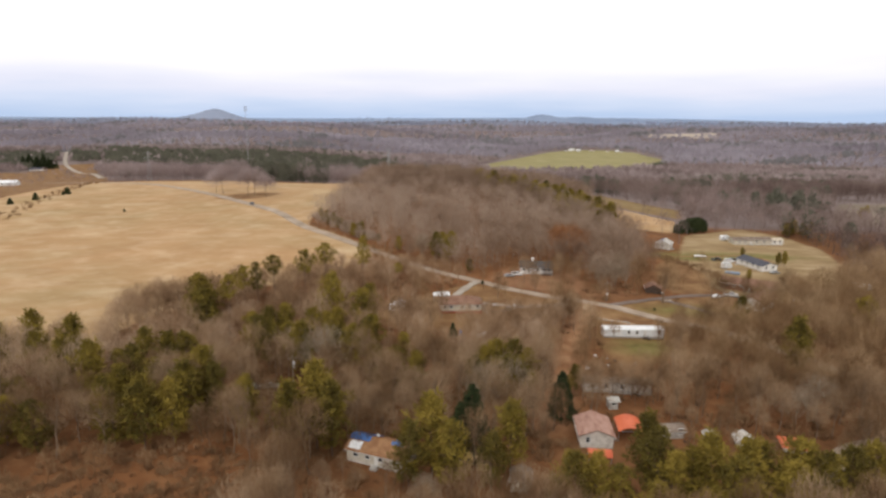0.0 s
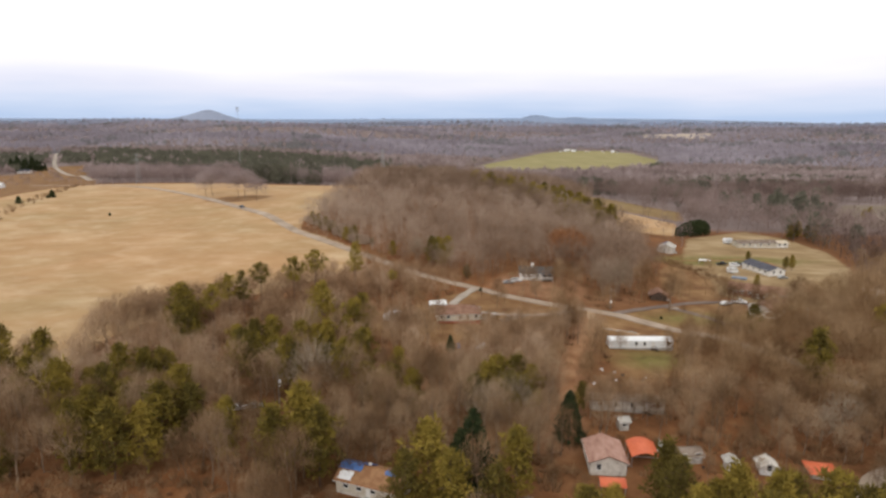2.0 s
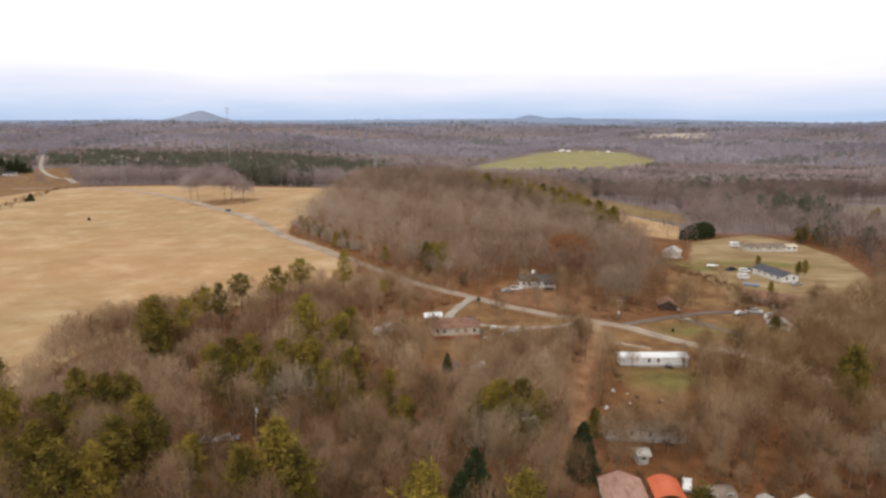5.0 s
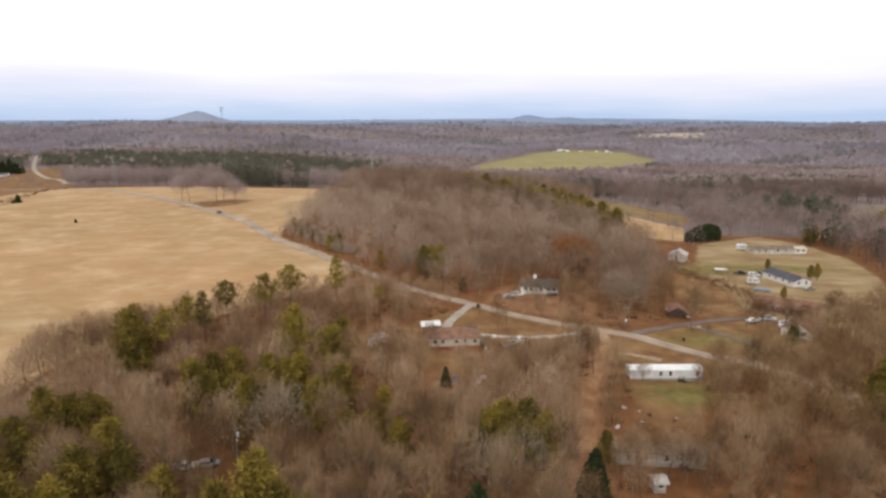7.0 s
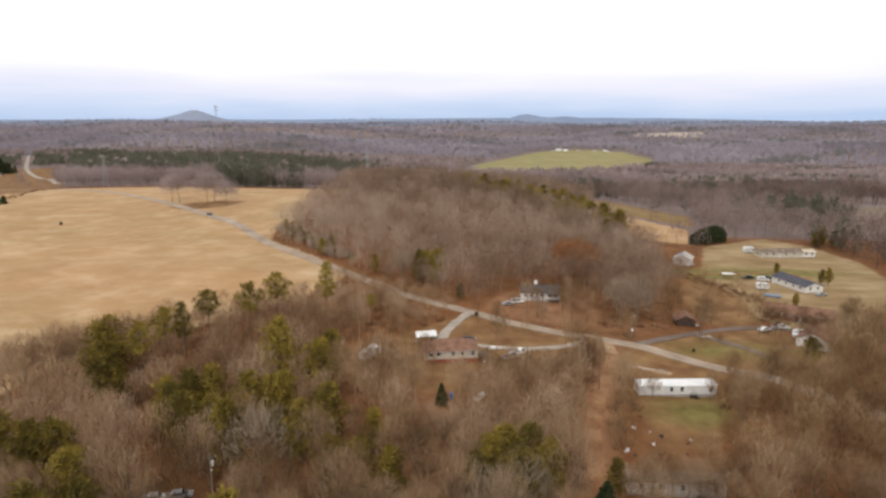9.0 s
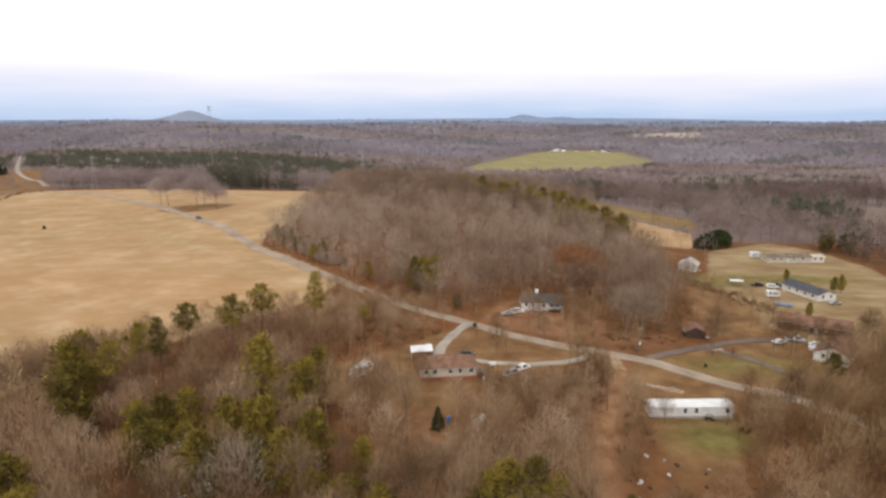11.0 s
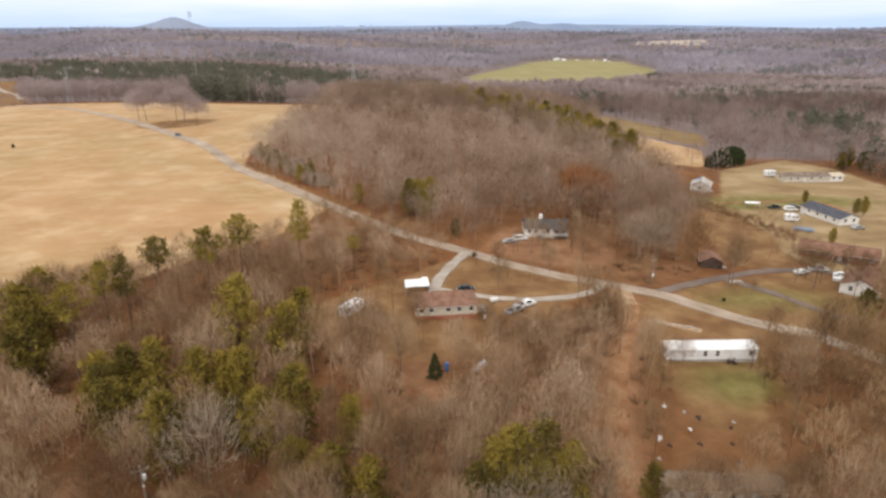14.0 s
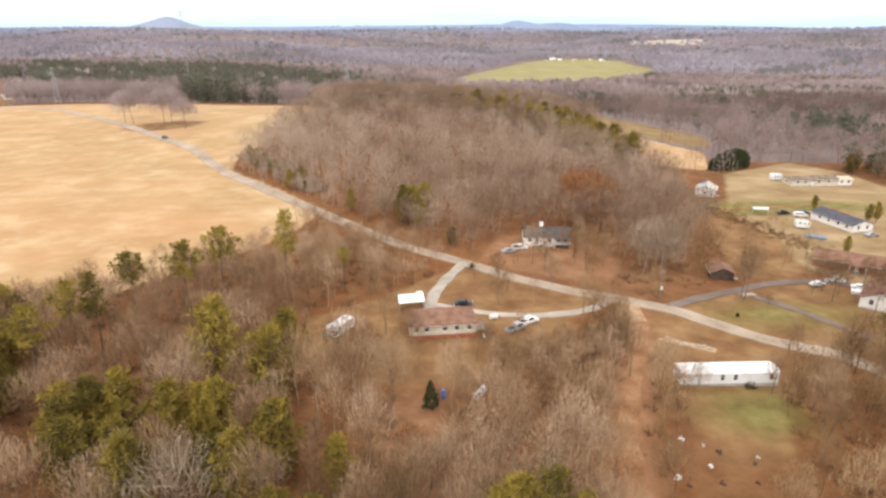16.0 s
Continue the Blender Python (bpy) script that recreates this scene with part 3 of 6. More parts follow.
class Wood:
    """Collects limbs and slivers as triangles."""

    def __init__(self):
        self.v, self.t = [], []

    def limb(self, p, q, r0, r1, sides=3):
        d, a, b = frame_of(q - p)
        k = len(self.v)
        for c, r in ((p, r0), (q, r1)):
            for i in range(sides):
                w = 2 * math.pi * i / sides
                self.v.append(c + a * (r * math.cos(w)) + b * (r * math.sin(w)))
        for i in range(sides):
            j = (i + 1) % sides
            self.t += [(k + i, k + j, k + j + sides), (k + i, k + j + sides, k + i + sides)]

    def spike(self, p, q, r):
        d, a, b = frame_of(q - p)
        k = len(self.v)
        for i in range(3):
            w = 2.1 * i
            self.v.append(p + a * (r * math.cos(w)) + b * (r * math.sin(w)))
        self.v.append(q)
        self.t += [(k, k + 1, k + 3), (k + 1, k + 2, k + 3), (k + 2, k, k + 3)]

    def sliver(self, p, q, w, rng):
        d, a, b = frame_of(q - p)
        s = rng.uniform(0, math.pi)
        o = (a * math.cos(s) + b * math.sin(s)) * w
        k = len(self.v)
        self.v += [p - o, p + o, q]
        self.t.append((k, k + 1, k + 2))

    def arrays(self):
        return np.array(self.v), np.array(self.t)


def jitter(rng, s):
    return np.array([rng.gauss(0, s), rng.gauss(0, s), rng.gauss(0, s)])


def bare_tree(seed, high, spread, clumps, twigs, w=0.04, low=0.25, lean=False):
    """A leafless broadleaf tree: forked trunk, and a domed crown of many sprays of fine upright twigs."""
    rng = random.Random(seed)
    trunk, crown = Wood(), Wood()
    p, r = np.zeros(3), high * 0.012
    spine = [p]
    for i in range(5):
        q = p + np.array([rng.gauss(0, 0.016 * high), rng.gauss(0, 0.016 * high), high * 0.15])
        if not lean or i < 4:
            trunk.limb(p, q, r * (1 - i * 0.18), r * (0.82 - i * 0.18), 3 if lean else 5)
        p = q
        spine.append(p)
    mid_z = high * (0.4 + 0.3 * low)
    lobes = [rng.uniform(0.8, 1.08) for _ in range(7)]

    def shell(v):
        """Draws a point back into the crown's dome."""
        a = math.atan2(v[1], v[0]) / 6.2832 * 7
        k = int(math.floor(a))
        lobe = lobes[k % 7] + (lobes[(k + 1) % 7] - lobes[k % 7]) * (a - k)
        tall = (high - mid_z) if v[2] > mid_z else mid_z * 0.75
        e = math.sqrt((v[0] ** 2 + v[1] ** 2) / (spread * lobe) ** 2 + ((v[2] - mid_z) / tall) ** 2)
        if e <= 1:
            return v
        m = np.array([v[0] / e, v[1] / e, mid_z + (v[2] - mid_z) / e])
        return m + (v - m) * 0.2

    up = np.array([0, 0, 1.0])
    for i in range(clumps):
        c = 1 - 1.25 * (i + rng.uniform(0.2, 0.8)) / clumps
        w0 = 2.4 * i + rng.uniform(-0.4, 0.4)
        s = math.sqrt(max(0, 1 - c * c))
        f = rng.uniform(0.58, 0.84)
        centre = np.array([math.cos(w0) * s * spread * f, math.sin(w0) * s * spread * f, mid_z + (high - mid_z) * c * f])
        k = min(0.95, max(0.15, low + (0.7 - low) * max(0, c) + rng.uniform(-0.08, 0.08)))
        j = min(4, int(k * 5))
        start = spine[j] + (spine[j + 1] - spine[j]) * (k * 5 - j)
        size = spread * rng.uniform(0.34, 0.52)
        mid = start + (centre - start) * 0.5 + up * (0.03 * high * s) + jitter(rng, 0.04 * spread)
        out = centre - start
        out /= np.linalg.norm(out) + 1e-6
        if lean:
            trunk.sliver(start, centre + out * size * 0.5, r * 0.16, rng)
        else:
            trunk.limb(start, mid, r * 0.2, r * 0.12, 3)
            trunk.spike(mid, centre + out * size * 0.7, r * 0.12)
            for t in range(3):
                b0 = mid + (centre - mid) * rng.uniform(0.0, 0.7)
                crown.sliver(b0, shell(b0 + (out + jitter(rng, 0.5) + up * 0.3) * size * rng.uniform(0.8, 1.3)), w * 1.5, rng)
        for t in range(twigs):
            g = jitter(rng, 0.56 * size)
            s0 = centre + g - out * size * 0.25
            d = out * 0.7 + g * (0.55 / size) + jitter(rng, 0.38) + up * 0.5
            s1 = shell(s0 + d * size * rng.uniform(0.45, 0.95))
            crown.sliver(s0, s1, w * rng.uniform(0.6, 1.3), rng)
    return trunk.arrays(), crown.arrays()


def tuft(out, rng, c, size, count, flat=0.7, w=0.12):
    """A clump of foliage: blades that fan out from round a centre."""
    for _ in range(count):
        d = jitter(rng, 1.0) * np.array([1, 1, flat])
        d /= np.linalg.norm(d) + 1e-6
        p = c + d * size * rng.uniform(0.05, 0.6)
        q = c + d * size * rng.uniform(0.75, 1.1) + np.array([0, 0, 0.15 * size])
        out.sliver(p, q, w * rng.uniform(0.7, 1.3) * size, rng)


def pine_tree(seed, high, spread, low, clumps, blades, size=1.0):
    """A pine: a tall straight stem and tufts of needles on whorled boughs."""
    rng = random.Random(seed)
    trunk, crown = Wood(), Wood()
    p, r = np.zeros(3), high * 0.013
    for i in range(6):
        q = p + np.array([rng.gauss(0, 0.008 * high), rng.gauss(0, 0.008 * high), high / 6.3])
        trunk.limb(p, q, r * (1 - i * 0.15), r * (0.85 - i * 0.15), 5)
        p = q
    top = p
    for i in range(clumps):
        s = low + (1.0 - low) * ((i + rng.random()) / clumps)
        w0 = 2.4 * i + rng.uniform(-0.6, 0.6)
        t = (s - low) / (1 - low)
        lobe = 0.8 + 0.28 * math.sin(3 * w0 + 9 * t + seed) + 0.12 * math.sin(17 * t + seed)
        reach = spread * lobe * (0.72 + 0.28 * min(1, 3 * t)) * max(0.12, 1 - t ** 2.6) ** 0.6 * math.sqrt(rng.uniform(0.12, 1.0))
        base = np.array([top[0] * s, top[1] * s, high * s * 0.97])
        c = base + np.array([math.cos(w0) * reach, math.sin(w0) * reach, reach * rng.uniform(0.05, 0.35)])
        trunk.sliver(base, c, r * 0.2, rng)
        tuft(crown, rng, c, size * rng.uniform(0.7, 1.35), blades, 0.9)
    return trunk.arrays(), crown.arrays()


def cone_tree(seed, high, spread, clumps, blades):
    """A dense evergreen that tapers to its tip."""
    rng = random.Random(seed)
    trunk, crown = Wood(), Wood()
    trunk.limb(np.zeros(3), np.array([0, 0, high * 0.9]), high * 0.018, 0.03, 5)
    for i in range(clumps):
        s = 0.05 + 0.95 * ((i + rng.random()) / clumps)
        w0 = 2.4 * i + rng.uniform(-0.5, 0.5)
        reach = spread * (1 - s) ** 0.75 * rng.uniform(0.55, 1.0)
        c = np.array([math.cos(w0) * reach, math.sin(w0) * reach, high * s * 0.97])
        tuft(crown, rng, c, 0.6 + 0.5 * (1 - s), blades, 0.8, 0.22)
    return trunk.arrays(), crown.arrays()


def tree_thing(name, arrays, bark, leaf, label, category, group):
    (tv, tt), (cv, ct) = arrays
    top = new(name)
    top.empty_display_size = 0.5
    tagged(top, label, category, group)
    a = new("trunk", tri_mesh("trunk", tv, tt, bark))
    b = new("crown", tri_mesh("crown", cv, ct, leaf))
    a.parent = b.parent = top
    return top


class Kind:
    """A sort of tree: the first use places the original, later ones copy it."""

    def __init__(self, *args):
        self.args, self.first = args, None

    def plant(self, x, y, yaw, size):
        m = pose(x, y, float(land(x, y)) - 0.1, 0, 0, yaw)
        if self.first is None:
            self.first = tree_thing(*self.args)
            self.first.matrix_basis = m @ Matrix.Diagonal((size, size, size, 1))
            return self.first
        self.first.scale, keep = (size, size, size), self.first.scale.copy()
        ob = copy_thing(self.first, m)
        self.first.scale = keep
        return ob


BARE_LABEL = "leafless grey-brown broadleaf tree standing among leaf litter"
PALE_LABEL = "leafless pale-barked tree with spreading twiggy crown"
PINE_LABEL = "tall olive-green pine with a bare lower stem"
SHORT_PINE_LABEL = "bushy olive-green pine among bare trees"
bare_kinds = [Kind("bare_tree", bare_tree(s, hgt, sp, 17, 58, 0.036, lo), BARK, TWIG, BARE_LABEL, "tree", "bare woodland trees") for s, hgt, sp, lo in ((1, 17, 4.3, 0.38), (2, 19, 4.5, 0.42), (3, 15, 4.6, 0.3), (4, 18, 3.6, 0.36), (5, 12, 4.2, 0.26))]
pale_kinds = [Kind("pale_bare_tree", bare_tree(s, hgt, sp, 22, 46, 0.045, 0.15), PALE_BARK, PALE_BARK, PALE_LABEL, "tree", "pale bare trees") for s, hgt, sp in ((11, 13, 6.4), (12, 12, 5.6))]
pine_kinds = [Kind("pine_tree", pine_tree(s, hgt, sp, low, 80, 18, 0.95), PINE_BARK, NEEDLE, PINE_LABEL, "pine tree", "pines") for s, hgt, sp, low in ((21, 20, 4.0, 0.68), (22, 18, 3.6, 0.64), (23, 21, 3.0, 0.55))]
short_pines = [Kind("bushy_pine", pine_tree(s, hgt, sp, low, 170, 16, 1.2), PINE_BARK, NEEDLE, SHORT_PINE_LABEL, "pine tree", "pines") for s, hgt, sp, low in ((31, 14, 4.9, 0.12), (32, 16, 4.7, 0.16))]
column_pines = [Kind("tall_bushy_pine", pine_tree(s, hgt, sp, low, 190, 17, 1.3), PINE_BARK, NEEDLE, "tall full-crowned olive-green pine among bare trees", "pine tree", "pines") for s, hgt, sp, low in ((34, 18, 5.0, 0.16), (35, 18, 4.5, 0.22))]
def dome_tree(seed, high, spread, clumps, blades):
    """A broad evergreen with a rounded top."""
    rng = random.Random(seed)
    trunk, crown = Wood(), Wood()
    trunk.limb(np.zeros(3), np.array([0, 0, high * 0.7]), 0.2, 0.06, 5)
    for i in range(clumps):
        s = (i + 0.5) / clumps
        a = 2.4 * i
        r = math.sqrt(1 - s * s) * rng.uniform(0.7, 1.0)
        tuft(crown, rng, np.array([math.cos(a) * r * spread, math.sin(a) * r * spread, 0.5 + high * s * 0.86]), rng.uniform(0.9, 1.4), blades, 0.9, 0.2)
    return trunk.arrays(), crown.arrays()


dome_kind = Kind("round_evergreen", dome_tree(45, 8.0, 4.2, 80, 26), PINE_BARK, CEDAR, "dark green rounded evergreen at the lawn's corner", "evergreen tree", "dark evergreens")
spruce_kind = Kind("dark_evergreen", cone_tree(41, 11, 3.7, 130, 18), PINE_BARK, CEDAR, "dark green conical evergreen among bare trees", "evergreen tree", "dark evergreens")
rust_kind = Kind("russet_oak", tuple(bare_tree(51, 12, 4.4, 15, 50, 0.09)), BARK, RUST, "oak keeping withered russet leaves beside the yard", "oak tree", "russet oaks")

field_kinds = [Kind("roadside_tree", bare_tree(s, hgt, sp, 26, 48, 0.07, 0.6), BARK, TWIG_FAR_HAZED, "broad leafless tree standing beside the hayfield road", "tree", "roadside trees") for s, hgt, sp in ((15, 17, 8.6), (16, 18, 9.2))]

corner_kinds = [Kind("bare_tree", bare_tree(s, hgt, sp, 22, 52, 0.042, 0.22), PALE_BARK, TWIG_PALE, "leafless tan-grey broadleaf tree at the hayfield's corner", "tree", "bare woodland trees") for s, hgt, sp in ((121, 16, 5.4), (122, 17, 5.0))]

taken = []


def place(kind, x, y, size=1.0, yaw=None):
    rng = random.Random(int(x * 13 + y * 7))
    taken.append((x, y))
    return kind.plant(x, y, rng.uniform(0, 360) if yaw is None else yaw, size)


# evergreen shrubs at the foot of the hill wood
for x, y, s in ((-77, 360.5, 0.34), (-72, 353, 0.3), (-66, 348, 0.42), (-60.5, 340.5, 0.36), (-54, 336, 0.32), (-48, 327, 0.28)):
    place(short_pines[0], x, y, s)
# pines along the edge of the hayfield
for k, x, y, s in ((2, -34.5, 233, 1.14), (0, -46.8, 222.5, 1.15), (1, -52.6, 215.3, 1.22), (0, -63.8, 214.7, 1.03), (2, -66.4, 202.6, 1.0), (1, -70.6, 201.6, 1.12), (1, -71.4, 189, 1.15), (0, -22, 240, 0.6)):
    place(pine_kinds[k], x, y, s)
for k, (x, y, s) in enumerate(((-80, 190.6, 1.4), (-38.5, 190, 1.22), (-29, 187.5, 1.08), (-27, 196, 0.9), (-77, 186, 1.2))):
    place(short_pines[k % 2], x, y, s)
# pines within the near woods
for k, (x, y, tall) in enumerate(((-118.3, 165.3, 17), (-104.6, 160.3, 17), (-88.3, 141.5, 17), (-84, 146, 13), (-60.1, 130, 17), (-56, 135.5, 14), (-66, 121, 17), (-60.9, 124, 15), (-29, 122.5, 20), (-33.5, 120, 17), (-25, 119.5, 17), (-30, 127, 15), (-3.6, 112.4, 18), (-8, 109, 14), (0, 109, 14), (-74, 151.2, 16), (-69.5, 152.5, 15), (-82.1, 156.2, 15), (12.2, 114.5, 15.6), (8, 108, 12), (38.6, 110.5, 15.6), (39, 106, 15), (22.9, 100.1, 13), (26.8, 102, 12), (30, 98, 12), (40.6, 101.5, 12.5), (47.5, 102.5, 16), (53.5, 101, 15.5), (50, 98, 14), (56.8, 103, 14), (62.5, 102, 15.3), (58.7, 96, 14), (66.4, 99, 14.5), (71.5, 101, 14.5), (77, 103, 14), (44.7, 103.4, 12.5), (51, 93, 12), (35, 94, 11), (44.8, 93, 11), (80, 99, 13), (86, 98, 13), (95, 164.3, 18), (97, 168, 13), (98, 207, 12), (136, 201, 14), (31.8, 152, 8), (12, 152, 14), (16, 153.5, 13.5), (9, 150.5, 12.5), (19.5, 150.5, 12.5), (14, 148, 12), (6, 148, 11), (-14.5, 151, 12), (-9, 148, 12), (-20, 153, 11), (17.5, 164, 8), (-90, 211, 15), (-78, 128, 14), (-100, 150, 15), (-112, 156, 14), (-126, 160, 15), (-46, 128, 14), (19, 96, 11), (-120, 148, 14), (-64, 147, 13), (-54.4, 175.4, 14), (-60, 176.5, 12), (-49.8, 176.5, 14.5), (-57, 171, 13), (-41.1, 173.3, 14), (-36.5, 175.5, 12), (-33.9, 174.2, 13.5), (-23.1, 168, 14), (-51.2, 164, 14.5), (-47, 167.5, 12), (-27.4, 161.4, 13.5), (-31, 164, 11), (-13.7, 164.9, 10))):
    kind, full = (column_pines[k % 2], 18) if tall > 15.4 else (short_pines[k % 2], 14 + 2 * (k % 2))
    place(kind, x, y, tall / full)
for k, (x, y, s) in enumerate(((40, 455, 0.8), (48, 448, 0.8), (55, 440, 0.85), (62, 436, 0.8), (67, 428, 0.9), (72, 424, 0.85), (76, 416, 0.9), (80, 408, 0.85), (84, 400, 0.9), (88, 392, 0.85), (90, 382, 0.8), (92, 372, 0.9), (58, 431, 0.7), (70, 414, 0.8), (79, 398, 0.8), (28, 462, 0.8), (15, 470, 0.7), (-6, 299, 0.8), (-2, 303, 0.9), (-54, 328, 0.5), (7, 277, 0.45), (-28, 306, 0.5), (-80, 371, 0.42), (-75, 364, 0.4), (-70, 357, 0.45), (-64, 349, 0.36), (-53, 337, 0.42), (-50, 333, 0.5), (-40, 323, 0.32), (-9, 296, 0.85), (-4, 295, 0.75), (204, 389, 0.6), (208, 392, 0.65), (212, 396, 0.68), (216, 392, 0.65), (220, 390, 0.62), (215, 400, 0.6), (236, 480, 0.6), (300, 470, 0.6), (306, 474, 0.6))):
    place(short_pines[k % 2], x, y, s * (1.3 if k < 17 else 1.0))
    if k < 16:
        near = random.Random(k)
        for _ in range(2):
            place(short_pines[(k + 1) % 2], x + near.gauss(0, 4) - 2, y + near.gauss(0, 6), s * near.uniform(0.45, 1.05))
for x, y, s in ((138, 388, 0.8), (142, 391, 1.0), (147, 394, 1.15), (152, 397, 1.2), (156, 400, 1.05)):
    place(dome_kind, x, y, s)
for x, y, s in ((26.4, 138.4, 1.1), (4.5, 120.6, 1.5), (2.2, 119.2, 1.2), (0, 186, 0.5)):
    place(spruce_kind, x, y, s)
for x, y, s in ((57, 303, 1.45), (52, 308, 1.5), (61, 299, 1.25), (50, 300, 1.2), (56, 296, 1.0), (59, 313, 1.5), (53, 316, 1.4), (64, 307, 1.3), (47, 294, 0.8), (60, 290, 0.8), (-3, 170, 0.7), (92, 300, 0.6)):
    place(rust_kind, x, y, s)
# single trees in the yards and beside the road
for k, x, y, s in ((0, 44, 191, 0.9), (1, 81, 236, 1), (2, 101, 240, 0.95), (4, -13, 200, 0.95), (0, -7, 184, 1.1), (1, 108, 226, 0.8), (2, 17, 236, 0.7), (3, 30, 262, 0.9), (4, 33, 246, 0.9), (0, 27, 200, 0.56), (1, 40, 205, 0.8), (2, 33, 208, 0.52), (0, 36, 199, 1), (1, 43, 222, 0.38), (2, 21, 193, 0.9), (3, 45, 258, 1), (4, 51, 262, 1), (0, 31, 196, 0.84), (1, 25, 205, 0.33), (2, 33, 203, 0.71), (4, 38, 206, 0.9), (3, 40, 198, 0.9), (4, 26, 196, 0.9), (0, 18, 199, 0.56), (1, 14, 195, 0.62), (4, 31, 208, 0.61), (0, -18, 196, 0.8), (1, 38, 148.6, 0.8), (2, 43.4, 148.4, 0.85), (3, 52.6, 148.8, 0.85), (4, 55, 153, 0.9), (0, 46, 149.4, 0.7), (1, 68, 180, 0.9), (2, 70, 186, 0.9), (3, 64, 172, 0.9), (4, 76, 191, 0.9), (0, 82, 196, 0.95), (1, 87, 200, 0.9), (2, -50.5, 126, 1), (3, -46.5, 124, 1), (4, -51, 120, 0.9), (0, -41, 114, 0.8), (1, -94, 136, 1), (2, -95, 129, 0.9), (3, 46, 273, 0.8), (4, -2, 128, 0.8), (0, -10, 130, 0.9), (1, 10, 130, 0.9), (2, 15, 134, 0.9), (1, 46, 138, 0.7), (2, 52, 136, 0.6), (3, 58, 137, 0.7), (4, 64, 134, 0.7), (0, 70, 133, 0.65), (1, 76, 134, 0.8), (2, 54, 141, 0.9), (3, 61, 141, 0.9), (4, 68, 139, 0.9), (0, 82, 130, 0.7), (1, 87, 132, 0.7), (2, 92, 138, 0.8), (3, 21, 128, 0.5), (4, 20, 120, 0.5), (0, -18, 107, 0.42), (1, -12, 105, 0.5), (2, -9, 108, 0.4), (3, -21, 110, 0.45), (4, -25, 108, 0.6), (0, 52, 125, 0.4), (1, 61, 123, 0.4), (2, 69, 121, 0.4), (3, 45, 124, 0.45), (4, 84, 122, 0.6), (0, 90, 126, 0.6), (1, 24, 112, 0.45), (2, 108, 240, 0.8), (3, 113, 238, 0.8), (4, 120, 240, 0.85), (0, 127, 238, 0.9), (1, 132, 243, 0.85), (2, 122, 233, 0.9), (3, 104, 236, 0.8), (4, 135, 250, 0.8), (0, 55, 132.5, 0.5), (1, 61, 130, 0.45), (2, 46, 128, 0.4), (3, 70, 129.5, 0.5), (4, 12, 206, 0.7), (0, -4, 206, 0.75), (2, 52, 193, 0.55), (3, 66, 192.5, 0.6), (3, 82, 239.5, 0.85), (1, 80, 210, 0.42), (0, 105.6, 243, 0.7), (1, 33, 256.5, 0.75), (2, 18.7, 251.5, 0.6), (0, 43, 222.5, 0.42), (3, 45, 217, 0.42), (1, 46.5, 226, 0.4), (4, 28, 209, 0.6), (4, 35, 204, 0.75), (0, 41, 149.5, 0.75), (3, 49.5, 149.6, 0.7), (1, 36, 150, 0.62), (4, 51, 147, 0.85), (0, 46.2, 146, 0.6), (3, 33.5, 149, 0.6)):
    place(bare_kinds[k], x, y, s * 0.9)
for k, (x, y, s) in enumerate(((-104.5, 190, 1.05), (-104, 196.5, 1.0), (-99.5, 201, 1.05), (-105, 184, 0.85), (-95, 206, 1.0), (-98, 194, 1.05), (-91, 210.5, 0.95), (-86, 215, 0.9), (-97, 187, 0.95), (-92, 200, 1.0))):
    place(corner_kinds[k % 2], x, y, s)
for k, (x, y, s) in enumerate(((-183, 478, 1.08), (-175, 471, 1.15), (-153, 461, 1.25), (-147, 457, 1.2), (-134, 442, 1.0))):
    place(field_kinds[k % 2], x, y, s)
for k, (x, y, s) in enumerate(((-34.5, 157, 1.2), (8, 142, 1.0), (14, 145, 1.0), (-4.5, 102, 0.6), (88, 141, 0.9), (82, 138, 0.8), (66, 255, 1.1), (62, 262, 1.2), (70, 266, 1.15), (-16, 300, 1.0))):
    place(pale_kinds[k % 2], x, y, s)
for x, y, s in ((158.8, 305.3, 0.45), (162, 305.2, 0.5), (148.9, 322.2, 0.4), (129.3, 270.9, 0.4)):
    place(column_pines[1], x, y, s * 0.85)

ROUTES = ((ROAD[:-2], 6), (DRIVE, 5), (DRIVE_LOOP, 4), (TRACK, 3.2), (SIDE_DRIVE, 5), (SIDE_DRIVE_B, 4), (NEAR_ROAD, 3.2), (FAR_LANE, 9))
OPEN = (FIELD, TAN_FIELD, LAWN, HOUSE_YARD, TRAILER_YARD, VERGE, CHIMNEY_YARD, GREEN_FIELD, STRIP_FIELD, FAR_LEFT_FIELD, CLEARING, NEAR_YARD, TARP_YARD, JUNK_YARD, VALLEY_MEADOW, CLAY_GLADE, CLAY_BANK, GLADE, HUT_FRONT, SHED_FRONT, TARP_FRONT, EAST_MEADOW, SOUTH_LAWN)
BUILT = ((130, 374, 9), (122, 366, 8), (140, 381, 12), (151, 389, 13), (55, 306, 8), (50, 318, 5), (60, 318, 5), (170, 258, 6), (40, 145, 4), (50, 153.8, 3.8), (45, 154.3, 3.8), (40, 154.6, 3.8), (36, 155, 3.4), (48.6, 147, 3), (-49, 151, 5), (31, 119, 4), (114, 344, 10), (108, 330, 6), (112, 336, 6), (104, 320, 7), (99, 309, 6), (83, 254, 7), (116, 234, 9), (0, 187, 5), (9, 190, 3.5), (14.6, 110, 6), (46.2, 135.6, 3), (-40, 145, 5), (-38.5, 138, 5.5), (-37, 131, 5))


